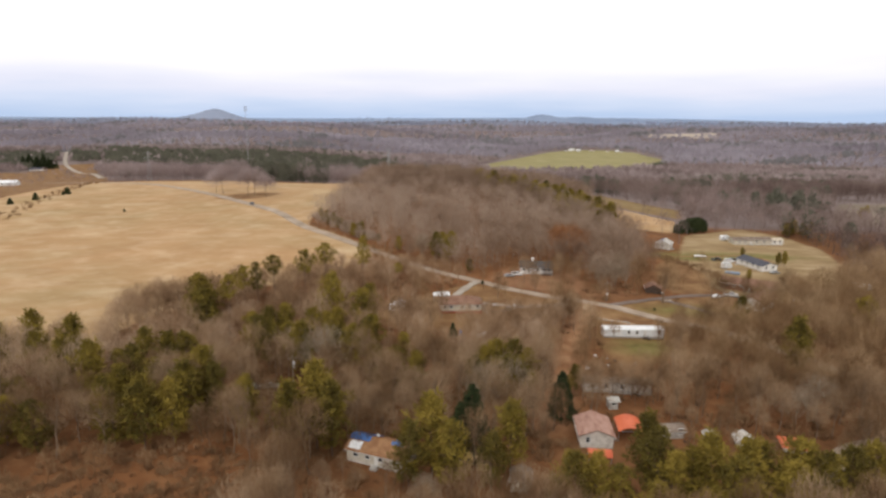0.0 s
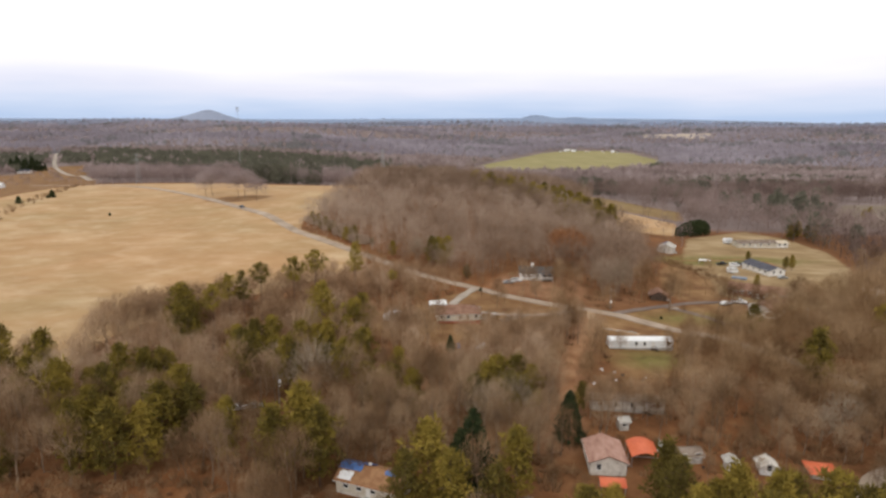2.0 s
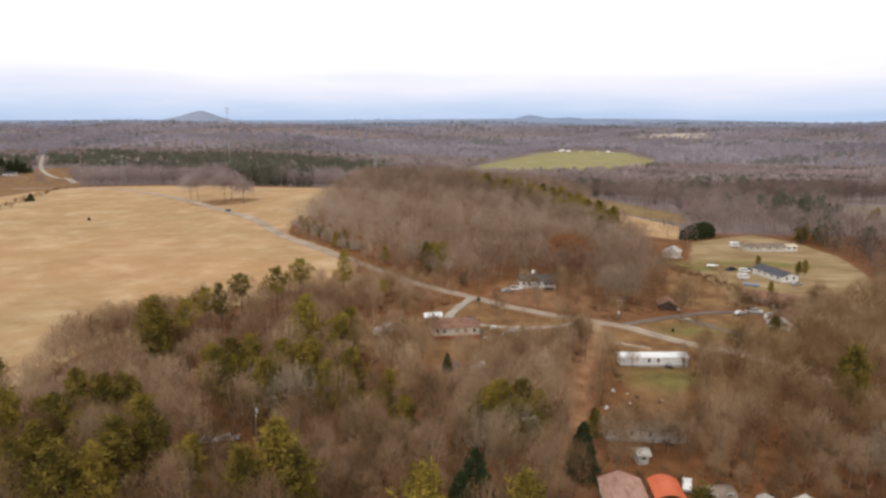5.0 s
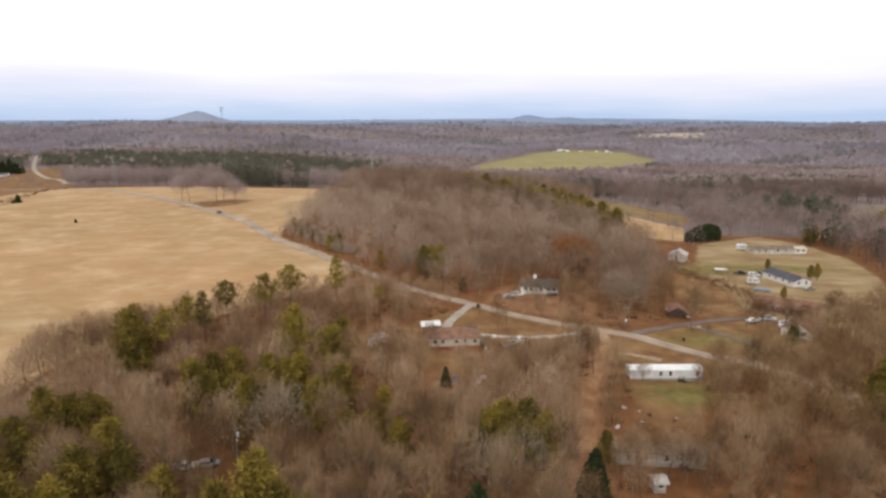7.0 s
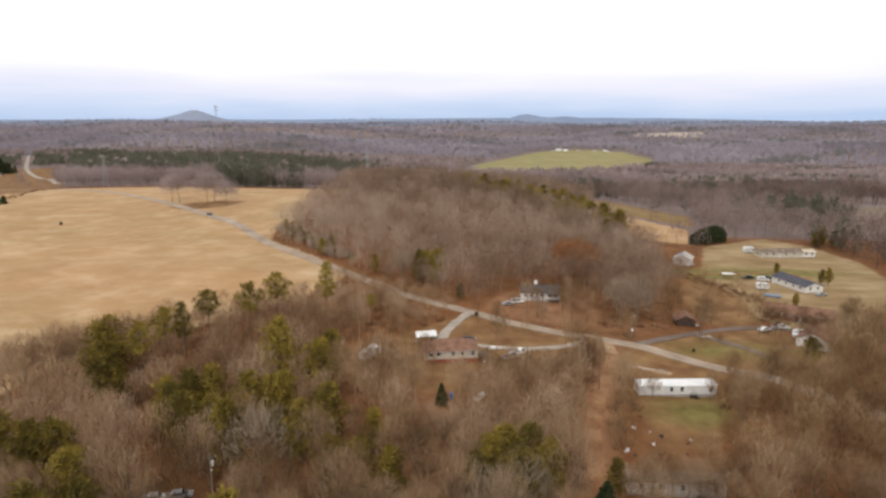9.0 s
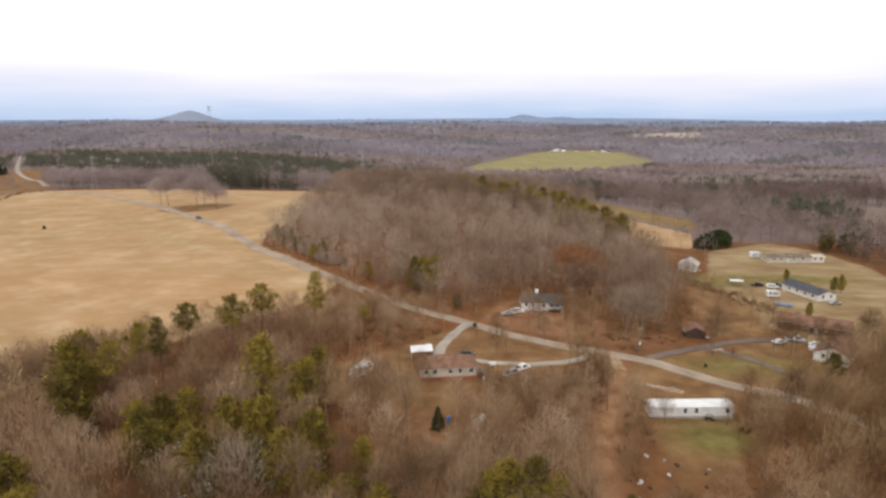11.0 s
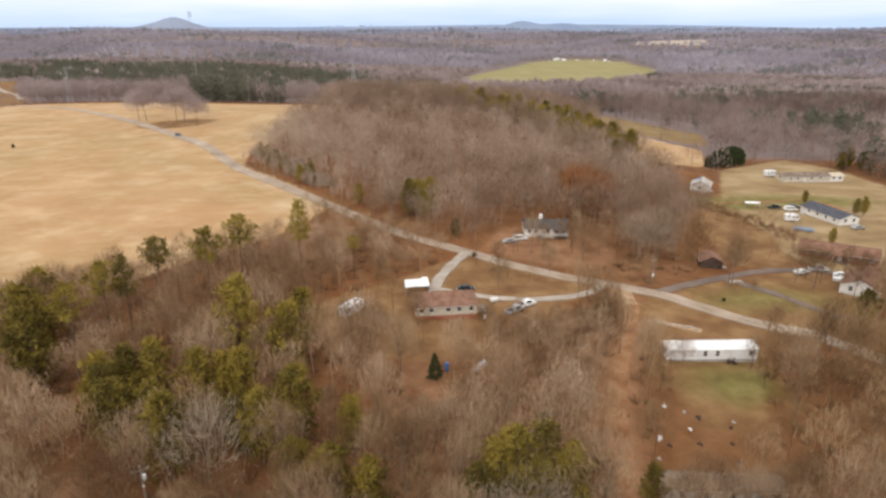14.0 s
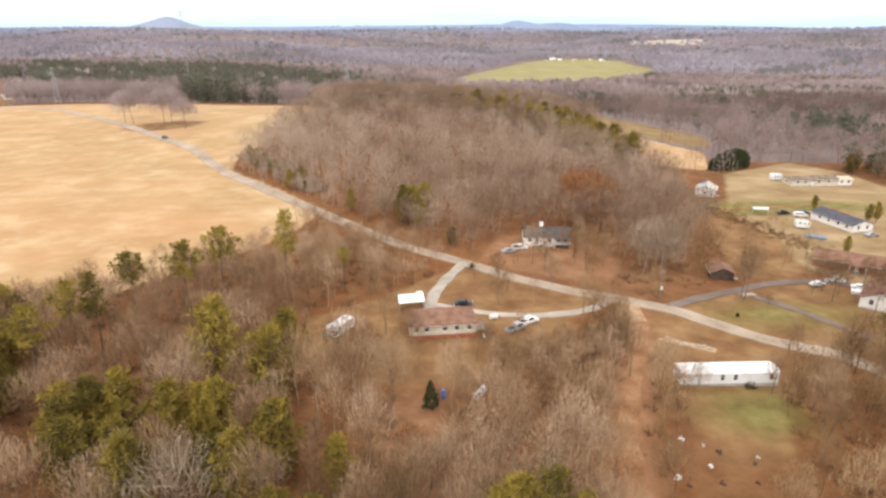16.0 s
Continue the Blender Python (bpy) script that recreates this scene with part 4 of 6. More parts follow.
def wooded(x, y):
    ok = np.ones(np.shape(x), bool)
    for poly in OPEN:
        ok &= ~inside(poly, x, y)
    for line, d in ROUTES:
        ok &= away(line, x, y) > d
    for bx, by, br in BUILT:
        ok &= np.hypot(x - bx, y - by) > br
    return ok


def scatter(seed, x0, x1, y0, y1, gap):
    rng = np.random.default_rng(seed)
    gx, gy = np.meshgrid(np.arange(x0, x1, gap), np.arange(y0, y1, gap))
    x = gx.ravel() + rng.uniform(-0.45, 0.45, gx.size) * gap
    y = gy.ravel() + rng.uniform(-0.45, 0.45, gx.size) * gap
    keep = (np.abs(x) < 0.74 * (y + 4) + 22) & wooded(x, y)
    return x[keep], y[keep], rng


def forest(name, label, protos, x, y, size, rng, mat, category="woodland"):
    """Many trees that nobody could count, in one mesh."""
    vs, ts, hue, k = [], [], [], 0
    z = land(x, y)
    stand = np.array([noise.noise(Vector((a / 210, b / 95, 1.7))) for a, b in zip(x, y)])
    shift = rng.uniform(-0.4, 0.4, len(x)) + stand
    pick = rng.integers(0, len(protos), len(x))
    yaw = rng.uniform(0, 2 * math.pi, len(x))
    for i, (pv, pt) in enumerate(protos):
        idx = np.nonzero(pick == i)[0]
        if not len(idx):
            continue
        c, s = np.cos(yaw[idx])[:, None], np.sin(yaw[idx])[:, None]
        sc = size[idx][:, None]
        vx = (pv[None, :, 0] * c - pv[None, :, 1] * s) * sc + x[idx][:, None]
        vy = (pv[None, :, 0] * s + pv[None, :, 1] * c) * sc + y[idx][:, None]
        vz = pv[None, :, 2] * sc + z[idx][:, None] - 0.1
        vs.append(np.stack([vx, vy, vz], 2).reshape(-1, 3))
        ts.append((pt[None] + (np.arange(len(idx)) * len(pv))[:, None, None]).reshape(-1, 3) + k)
        hue.append(np.repeat(shift[idx], len(pv)))
        k += len(idx) * len(pv)
    me = tri_mesh(name, np.concatenate(vs), np.concatenate(ts), mat)
    at = me.attributes.new("tint", "FLOAT", "POINT")
    at.data.foreach_set("value", np.concatenate(hue).astype(np.float32))
    return tagged(new(name, me), label, category, kind="stuff")


def whole(arrays):
    (tv, tt), (cv, ct) = arrays
    return np.concatenate([tv, cv]), np.concatenate([tt, ct + len(tv)])


# near woods: the nearest trees singly, the rest together
nx, ny, rng = scatter(5, -190, 200, 84, 300, 4.9)
hill = inside([(-30, 300), (20, 262), (60, 240), (130, 300), (130, 300), (-60, 330)], nx, ny)
nx, ny = nx[~hill], ny[~hill]
tk = np.array(taken)
far_off = np.min(np.hypot(nx[:, None] - tk[None, :, 0], ny[:, None] - tk[None, :, 1]), 1) > np.where(ny > 155, 4.4, 4.0)
roadside = inside([(-62, 262), (-30, 232), (4, 246), (12, 262), (-10, 282), (-46, 314)], nx, ny)
thin = np.where(inside(GROVE, nx, ny), 0.2, 1) * np.where(roadside, 0.9, np.where((ny > 150) & (nx > -30) & (nx < 50), 0.72, 0.92))
far_off &= rng.random(len(nx)) < thin
nx, ny = nx[far_off], ny[far_off]
order = np.argsort(np.hypot(nx * 0.8, ny))
nx, ny = nx[order], ny[order]
for i in range(230):
    kind = bare_kinds[rng.integers(0, 5)] if rng.random() > (0.14 if nx[i] < -30 else 0.0) else short_pines[rng.integers(0, 2)]
    kind.plant(nx[i], ny[i], rng.uniform(0, 360), rng.uniform(0.7, 1.08))
light = [whole(bare_tree(60 + s, hgt, sp, 14, 46, 0.045, lo, True)) for s, hgt, sp, lo in ((1, 16, 4.2, 0.34), (2, 18, 4.4, 0.4), (3, 14, 4.2, 0.3), (4, 11, 3.6, 0.28))]
rx, ry = nx[230:], ny[230:]
low = 0.7 + 0.25 * ease(-70, -84, rx)
tall = rng.uniform(0.7, 1.12, len(rx)) * np.where(inside([(-62, 262), (-30, 232), (4, 246), (12, 262), (-10, 282), (-46, 314)], rx, ry), 0.75, 1) * (low + (1 - low) * ease(10, 30, away(FIELD_EDGE, rx, ry)))
west = rx + rng.normal(0, 6, len(rx)) < 24
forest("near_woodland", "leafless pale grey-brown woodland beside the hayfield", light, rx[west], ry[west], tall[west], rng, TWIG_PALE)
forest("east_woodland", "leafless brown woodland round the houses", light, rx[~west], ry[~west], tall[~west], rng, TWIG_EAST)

poles = [whole(bare_tree(100 + s, hgt, sp, 12, 30, 0.042, 0.42, True)) for s, hgt, sp in ((1, 15, 2.7), (2, 13, 2.5), (3, 16, 3.0), (4, 11, 2.4))]
gx, gy, rng = scatter(23, 0, 40, 150, 206, 3.3)
keep = inside(GROVE, gx, gy) & (gy + rng.uniform(0, 6, len(gx)) < 206)
gx, gy = gx[keep], gy[keep]
forest("pole_grove", "dense grove of slender leafless grey-brown trees", poles, gx, gy, rng.uniform(0.75, 1.1, len(gx)) * (1 - 0.42 * ease(188, 204, gy)), rng, TWIG_PALE)
r = np.random.default_rng(61)
for name, poly, count, size, label in (("yard_saplings", CHIMNEY_YARD, 15, 0.85, "slender leafless trees in the clay yard of the cottage"), ("lawn_saplings", SOUTH_LAWN, 14, 0.8, "slender leafless trees on rough grass"), ("verge_saplings", VERGE, 4, 0.6, "slender leafless trees on the grass verge"), ("house_saplings", HOUSE_YARD, 22, 0.7, "slender leafless trees round the brown-roofed house")):
    xs, ys = np.array(poly).T
    px, py = r.uniform(xs.min(), xs.max(), 900), r.uniform(ys.min(), ys.max(), 900)
    keep = inside(poly, px, py)
    for line, d in ROUTES:
        keep &= away(line, px, py) > d
    for bx, by, br in BUILT + ((2.4, 216.4, 11), (37.4, 281.5, 10), (-4.6, 228.6, 6), (26, 273, 6), (21, 219.5, 5), (-19.8, 214.8, 6), (112, 249, 8)):
        keep &= np.hypot(px - bx, py - by) > br
    px, py = px[keep][:count], py[keep][:count]
    forest(name, label, poles, px, py, r.uniform(0.7, 1.1, len(px)) * size, r, TWIG_EAST)
r = np.random.default_rng(71)
for name, line, count, spread, size, label in (("roadside_thicket", [(-82, 358), (-60, 334), (-36, 311), (-16, 292)], 60, 2.2, 0.52, "low leafless thicket between the road and the hill wood"), ("field_end_saplings", [(-44, 296), (-28, 281), (-12, 266)], 16, 3, 0.62, "slender leafless trees at the end of the hayfield"), ("roadside_saplings", [(76, 203), (82, 196), (87, 189), (93, 180)], 26, 2.8, 0.84, "slender leafless brown trees beside the country road"), ("yard_edge_saplings", [(98, 212), (106, 214), (111, 222)], 7, 2.5, 0.7, "slender leafless trees beside the brick house")):
    along = np.linspace(0, len(line) - 1, count) + r.uniform(-0.03, 0.03, count)
    xs, ys = np.array(line, float).T
    px = np.interp(along, range(len(line)), xs) + r.normal(0, spread, count)
    py = np.interp(along, range(len(line)), ys) + r.normal(0, spread, count)
    keep = (away(ROAD, px, py) > 3.7) & (away(SIDE_DRIVE, px, py) > 3) & (away(SIDE_DRIVE_B, px, py) > 3) & (np.hypot(px - 116, py - 234) > 9)
    px, py = px[keep], py[keep]
    forest(name, label, poles, px, py, r.uniform(0.7, 1.15, len(px)) * size, r, TWIG_WOOD if "thicket" in name else TWIG_EAST)

# the wooded hill behind the houses
light2 = [whole(bare_tree(70 + s, hgt, sp, 12, 19, 0.085, 0.3, True)) for s, hgt, sp in ((1, 17, 5.0), (2, 18, 5.2), (3, 15, 5.0))]
hx, hy, rng = scatter(6, -110, 125, 255, 640, 5.9)
keep = inside([(-95, 640), (-60, 540), (-66, 480), (-72, 430), (-80, 392), (-84, 372), (-79, 358), (-57, 330), (-33, 306), (-14, 289), (13, 267), (52, 242), (75, 262), (100, 300), (108, 330), (98, 390), (90, 425), (98, 465), (92, 520), (84, 580), (76, 640)], hx, hy)
hx, hy = hx[keep], hy[keep]
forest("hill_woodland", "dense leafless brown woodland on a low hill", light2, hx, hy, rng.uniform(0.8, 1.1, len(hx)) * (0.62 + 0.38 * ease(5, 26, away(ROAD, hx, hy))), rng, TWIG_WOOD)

r = np.random.default_rng(57)
along = r.uniform(0, 1, 95)
sx, sy = np.interp(along, [0, 0.25, 0.5, 0.8, 1], [20, 40, 62, 84, 95]) + r.normal(-3, 5, 95), np.interp(along, [0, 0.25, 0.5, 0.8, 1], [480, 452, 428, 404, 374]) + r.normal(0, 8, 95)
forest("shoulder_pinewood", "olive-green pines along the shoulder of the wooded hill", [whole(pine_tree(65 + k, 13, 3.2, 0.2, 46, 9, 1.3)) for k in range(3)], sx, sy, r.uniform(0.7, 1.2, 95), r, NEEDLE, "pine wood")

# woods to the east of the lawns, and on the slopes beyond
ex, ey, rng = scatter(7, -520, 620, 255, 700, 9.0)
keep = (((ex > 100) & (ey > 235)) | (ey > 610) | (ex < -350)) & ~((ex < 125) & (ey < 640) & (ex > -330))
ex, ey = ex[keep], ey[keep]
light3 = [whole(bare_tree(80 + s, hgt, sp, 11, 14, 0.13, 0.25, True)) for s, hgt, sp in ((1, 17, 5.6), (2, 18, 5.8), (3, 15, 5.6))]
high = rng.uniform(0.8, 1.15, len(ex)) * (1 + 0.25 * ((ex < 60) & (ey > 600)))
firs = inside(CREST_PINES, ex, ey) & (rng.random(len(ex)) > 0.2)
firs |= (ex > 125) & (np.array([noise.noise(Vector((a / 70, b / 60, 3.3))) for a, b in zip(ex, ey)]) + rng.normal(0, 0.1, len(ex)) > 0.42)
firs &= (ex > 165) | (ey > 560)
crest = ~firs & (ex < 60)
# The crest trees take the haze-tinted twig colour.
forest("crest_woodland", "leafless woodland behind the hayfield's crest, pale mauve with haze", light3, ex[crest], ey[crest], high[crest], rng, TWIG_FAR_HAZED)
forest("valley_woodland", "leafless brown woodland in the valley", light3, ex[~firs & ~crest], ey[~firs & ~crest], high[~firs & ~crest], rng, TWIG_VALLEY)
forest("valley_pinewood", "dark green pines among the bare valley woods", [whole(pine_tree(95 + k, 15, 4.6, 0.06, 44, 8, 2.0)) for k in range(2)], ex[firs], ey[firs], high[firs] * 1.1, rng, NEEDLE_FAR_HAZED, "pine wood")


def burst(seed, high, spread, blades, w):
    """A far tree: short slivers over a rounded dome, above a thin stem."""
    rng = random.Random(seed)
    out = Wood()
    for i in range(blades):
        a, c = 2.4 * i + rng.uniform(-0.4, 0.4), 1 - 0.95 * (i + rng.random()) / blades
        s = math.sqrt(1 - c * c)
        q = np.array([math.cos(a) * s * spread, math.sin(a) * s * spread, high * (0.42 + 0.58 * c)]) * rng.uniform(0.88, 1.08)
        p = q * np.array([0.62, 0.62, 0.66])
        out.sliver(p, q, w * rng.uniform(0.7, 1.3), rng)
    out.sliver(np.zeros(3), np.array([0, 0, high * 0.7]), 0.2, rng)
    return out.arrays()


PLANTATION = [(-80, 1030), (-187, 1130), (-330, 1185), (-500, 1200), (-900, 1200), (-860, 1010), (-500, 985), (-300, 945), (-150, 950)]

far_protos = [burst(90 + s, 15, 5.6, 20, 0.95) for s in range(6)]
# Haze is by colour: farther belts get paler, bluer twigs and needles.
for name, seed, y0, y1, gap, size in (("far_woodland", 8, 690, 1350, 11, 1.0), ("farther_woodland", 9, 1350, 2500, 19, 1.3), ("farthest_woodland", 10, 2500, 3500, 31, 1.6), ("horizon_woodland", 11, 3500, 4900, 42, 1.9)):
    wide = 0.74 * y1 + 40
    fx, fy, rng = scatter(seed, -wide, wide, y0, y1, gap)
    n0 = np.array([(noise.noise(Vector((a / 260, b / 150, seed))) + 0.5 * noise.noise(Vector((a / 90, b / 80, seed)))) for a, b in zip(fx, fy)])
    pine = n0 + rng.normal(0, 0.12, len(fx)) > (0.33 if seed < 10 else 0.3)
    if seed == 8:
        pine &= ~inside([(-900, 690), (-900, 985), (-80, 985), (-80, 690)], fx, fy)
        pine |= inside(PLANTATION, fx + rng.normal(0, 7, len(fx)), fy + rng.normal(0, 7, len(fx))) & (rng.random(len(fx)) > 0.06)
        pine |= inside(CREST_PINES, fx, fy) & (rng.random(len(fx)) > 0.25)
    forest(name, "distant leafless brown woodland tinted mauve to blue by haze", far_protos, fx[~pine], fy[~pine], size * rng.uniform(0.7, 1.25, (~pine).sum()), rng, TWIG_FAR_HAZED if seed == 8 else TWIG_HORIZON_HAZED if seed == 11 else TWIG_FARTHEST_HAZED)
    forest(name.replace("woodland", "pinewood"), "distant dark green pine plantation paled by haze", far_protos, fx[pine], fy[pine], size * rng.uniform(0.9, 1.15, pine.sum()), rng, NEEDLE_FAR_HAZED if seed == 8 else NEEDLE_HAZE, "pine wood")


# ---- buildings ----
def window(parent, x, y, z, w, hgt, side, depth_axis="y"):
    """Frame, pane and sill on a wall; side: the way that the wall faces along its axis, +1 or -1."""
    s = side
    def put(u0, u1, z0, z1, d0, d1):
        a, b = sorted((d0 * s, d1 * s))
        return box(x + u0, y + a, z + z0, x + u1, y + b, z + z1) if depth_axis == "y" else box(x + a, y + u0, z + z0, x + b, y + u1, z + z1)
    t = 0.09
    fr = joined(put(-w / 2 - t, w / 2 + t, hgt, hgt + t, -0.05, 0.06), put(-w / 2 - t, w / 2 + t, -t, 0, -0.05, 0.06),
                put(-w / 2 - t, -w / 2, 0, hgt, -0.05, 0.06), put(w / 2, w / 2 + t, 0, hgt, -0.05, 0.06), put(-w / 2, w / 2, hgt / 2 - 0.03, hgt / 2 + 0.03, -0.05, 0.05))
    ob = part("window", fr, TRIM, parent)
    part("pane", put(-w / 2, w / 2, 0, hgt, -0.04, 0.025), GLASS, ob, "dark glass pane")
    part("sill", put(-w / 2 - 0.14, w / 2 + 0.14, -t - 0.06, -t, -0.05, 0.14), TRIM, ob)


def door(parent, x, y, z, w, hgt, side, mat, depth_axis="y"):
    s = side
    a, b = sorted((-0.05 * s, 0.07 * s))
    g = box(x - w / 2, y + a, z, x + w / 2, y + b, z + hgt) if depth_axis == "y" else box(x + a, y - w / 2, z, x + b, y + w / 2, z + hgt)
    ob = part("door", g, mat, parent)
    c, d = sorted((0.07 * s, 0.13 * s))
    k = box(x + w * 0.34, y + c, z + 0.95, x + w * 0.42, y + d, z + 1.05) if depth_axis == "y" else box(x + c, y + w * 0.34, z + 0.95, x + d, y + w * 0.42, z + 1.05)
    part("handle", k, STEEL, ob)


def gable_roof(L, W, z, rise, over, thick=0.16):
    """Two slopes that meet in a ridge along x."""
    k = rise / (W / 2)
    e = W / 2 + over
    pr = [(-e, z - k * over), (0, z + rise), (e, z - k * over), (e, z - k * over - thick), (0, z + rise - thick), (-e, z - k * over - thick)]
    return turned(prism(pr, -L / 2 - over, L / 2 + over))


def hip_roof(L, W, z, rise, over):
    a, b, r = L / 2 + over, W / 2 + over, L / 2 - W / 2
    t = 0.16
    v = [(-a, -b, z - 0.1), (a, -b, z - 0.1), (a, b, z - 0.1), (-a, b, z - 0.1), (-r, 0, z + rise), (r, 0, z + rise),
         (-a, -b, z - 0.1 - t), (a, -b, z - 0.1 - t), (a, b, z - 0.1 - t), (-a, b, z - 0.1 - t)]
    return v, [(0, 1, 5, 4), (1, 2, 5), (2, 3, 4, 5), (3, 0, 4), (6, 7, 1, 0), (7, 8, 2, 1), (8, 9, 3, 2), (9, 6, 0, 3), (9, 8, 7, 6)]


def building(name, label, x, y, yaw, L, W, tall, rise, wall, roof, base=0.4, base_mat=None, front=(), back=(), ends=(), doors=(), over=0.45, hip=False, chimney=None, category="house", group="", porch=None, door_mat=None):
    ob = thing(name, x, y, yaw, label, category, group)
    part("foundation", box(-L / 2 + 0.03, -W / 2 + 0.03, -1.6, L / 2 - 0.03, W / 2 - 0.03, base), base_mat or MASONRY, ob, "brick foundation" if base_mat is BRICK else "")
    z1 = base + tall
    if hip:
        g = box(-L / 2, -W / 2, base, L / 2, W / 2, z1)
        part("wall", g, wall, ob)
        part("roof", hip_roof(L, W, z1, rise, over), roof, ob)
    else:
        pr = [(-W / 2, base), (W / 2, base), (W / 2, z1), (0, z1 + rise - 0.2), (-W / 2, z1)]
        part("wall", turned(prism(pr, -L / 2, L / 2)), wall, ob)
        part("roof", gable_roof(L, W, z1, rise, over), roof, ob)
    part("ridge_cap", box(-L / 2 + (W / 2 if hip else -over), -0.14, z1 + rise - 0.06, L / 2 - (W / 2 if hip else -over), 0.14, z1 + rise + 0.04), roof, ob)
    for s in (-1, 1):
        part("gutter", box(-L / 2 - over, s * (W / 2 + over) - 0.06, z1 - 0.36 - (0 if hip else rise / (W / 2) * over * 0.5), L / 2 + over, s * (W / 2 + over) + 0.06, z1 - 0.24 - (0 if hip else rise / (W / 2) * over * 0.5)), TRIM, ob)
    for u in front:
        window(ob, u, -W / 2, base + 0.95, 1.0, 1.25, -1)
    for u in back:
        window(ob, u, W / 2, base + 0.95, 1.0, 1.25, 1)
    for e, u in ends:
        window(ob, e * L / 2, u, base + 0.95, 0.9, 1.2, e, "x")
    for u in doors:
        door(ob, u, -W / 2, base, 0.95, 2.05, -1, door_mat or TRIM)
        part("step", joined(box(u - 0.8, -W / 2 - 1.2, -1.0, u + 0.8, -W / 2 - 0.1, base - 0.02), box(u - 0.8, -W / 2 - 1.55, -1.0, u + 0.8, -W / 2 - 1.2, base - 0.2)), GREY_WALL, ob)
    if chimney:
        u, w, cx, mat = chimney
        c = part("chimney", box(u - cx / 2, w - cx / 2, z1 - 0.5, u + cx / 2, w + cx / 2, z1 + rise + 1.2), mat, ob)
        part("cap", box(u - cx / 2 - 0.08, w - cx / 2 - 0.08, z1 + rise + 1.2, u + cx / 2 + 0.08, w + cx / 2 + 0.08, z1 + rise + 1.34), TRIM, c)
    if porch:
        u0, u1, d = porch
        part("porch_deck", box(u0, -W / 2 - d, base - 0.2, u1, -W / 2, base - 0.03), DARK_BOARDS, ob)
        part("porch_roof", turned(prism([(-W / 2 - d - 0.2, z1 - 0.55), (-W / 2, z1 - 0.12), (-W / 2, z1 - 0.26), (-W / 2 - d - 0.2, z1 - 0.69)], u0 - 0.2, u1 + 0.2)), roof, ob)
        k = max(2, int((u1 - u0) / 2.4) + 1)
        for i in range(k):
            ux = u0 + 0.1 + (u1 - u0 - 0.2) * i / (k - 1)
            part("porch_post", box(ux - 0.07, -W / 2 - d + 0.02, -1.0, ux + 0.07, -W / 2 - d + 0.16, z1 - 0.6), TRIM, ob)
    return ob


brown_house = building("brown_roofed_house", "cream ranch house with brown shingle roof and red brick base", 2.4, 216.4, 6, 14.6, 8.4, 2.5, 1.9, CREAM_SIDING, ROOF_BROWN, 1.1, BRICK, (-5.8, -3.6, 0.4, 3.0, 5.8), (-5, 0, 5), ((1, 0),), (), hip=True, group="houses")
deck = part("side_deck", box(7.3, -2.6, 0.7, 9.9, 1.6, 0.86), POLE_WOOD, brown_house, "weathered brown wooden deck")
for u, v in ((9.8, -2.5), (9.8, 1.5), (7.4, -2.5), (9.8, -0.5)):
    part("deck_post", box(u - 0.07, v - 0.07, -1.2, u + 0.07, v + 0.07, 1.75), POLE_WOOD, deck)
part("deck_rail", box(9.74, -2.5, 1.65, 9.86, 1.5, 1.77), POLE_WOOD, deck)
building("chimney_house", "white cottage with dark slate roof and white chimney", 37.4, 281.5, -3, 14.5, 8.0, 2.7, 2.0, WHITE_SIDING, ROOF_DARK, 0.6, None, (-5.6, -3.4, 0.6, 3.4, 5.6), (-4, 4), ((-1, 0), (1, 0)), (-1.4,), chimney=(-1.6, 0.6, 1.1, WHITE_SIDING), porch=(2.2, 6.9, 1.5), group="houses")
building("white_ranch_house", "long white ranch house with dark slate-blue roof on the lawn", 147.2, 302.6, -77.5, 18.6, 8.4, 2.5, 1.5, WHITE_SIDING, ROOF_SLATE, 0.4, None, (-5.2, -1.2, 3.0, 6.8), (-5, 0, 5), ((1, -1.8), (1, 1.8)), (-7.4,), group="houses")
building("beige_house", "long beige single-storey house with low brown roof", 172.5, 366.5, 4, 22, 7.0, 2.5, 1.1, CREAM_SIDING, OLD_ROOF, 0.4, None, (-8, -4.5, 2, 6.5), (-6, 6), ((-1, 0),), (-1.2,), group="houses")
building("beige_annex", "pale beige annex at the end of the long house", 187.2, 367.5, 4, 6.6, 6.2, 2.5, 0.8, WHITE_SIDING, BEIGE_SIDING, 0.4, None, (-1.6, 1.6), (), ((1, 0),), group="houses")
building("brick_ranch_house", "brown brick ranch house with reddish shingle roof", 124.5, 259.5, -31, 21, 8.0, 2.5, 1.7, BRICK_DARK, ROOF_BROWN, 0.4, BRICK, (-8, -5.4, -2.6, 3.4, 6.4, 8.8), (-6, 0, 6), ((-1, 0), (1, 0)), (0.6,), porch=(-1.4, 3.0, 1.6), group="houses")
building("gabled_house", "brown-roofed house with a white gable among bare trees", 116.5, 234.5, 48, 13, 9.0, 2.6, 2.2, WHITE_SIDING, ROOF_BROWN, 0.4, None, (-3, 3), (), ((-1, -2), (-1, 2)), group="houses")
building("block_house", "whitewashed block house with faded red metal roof", 32.2, 129.2, 87, 8.8, 7.2, 2.8, 1.4, MASONRY, ROOF_PINK, 0.3, None, (-3.5, 2.5), (-3, 3), ((-1, 1.9),), (0.2,), group="houses")
tarped = building("tarped_house", "cream house with worn tan roof patched with tarpaulins", -14.3, 118.9, -21, 13.0, 7.0, 2.5, 1.7, CREAM_SIDING, ROOF_TAN, 0.5, None, (-4.4, -1.6, 1.4, 4.6), (-4, 4), ((-1, 0), (1, 0)), (0.4,), group="houses")


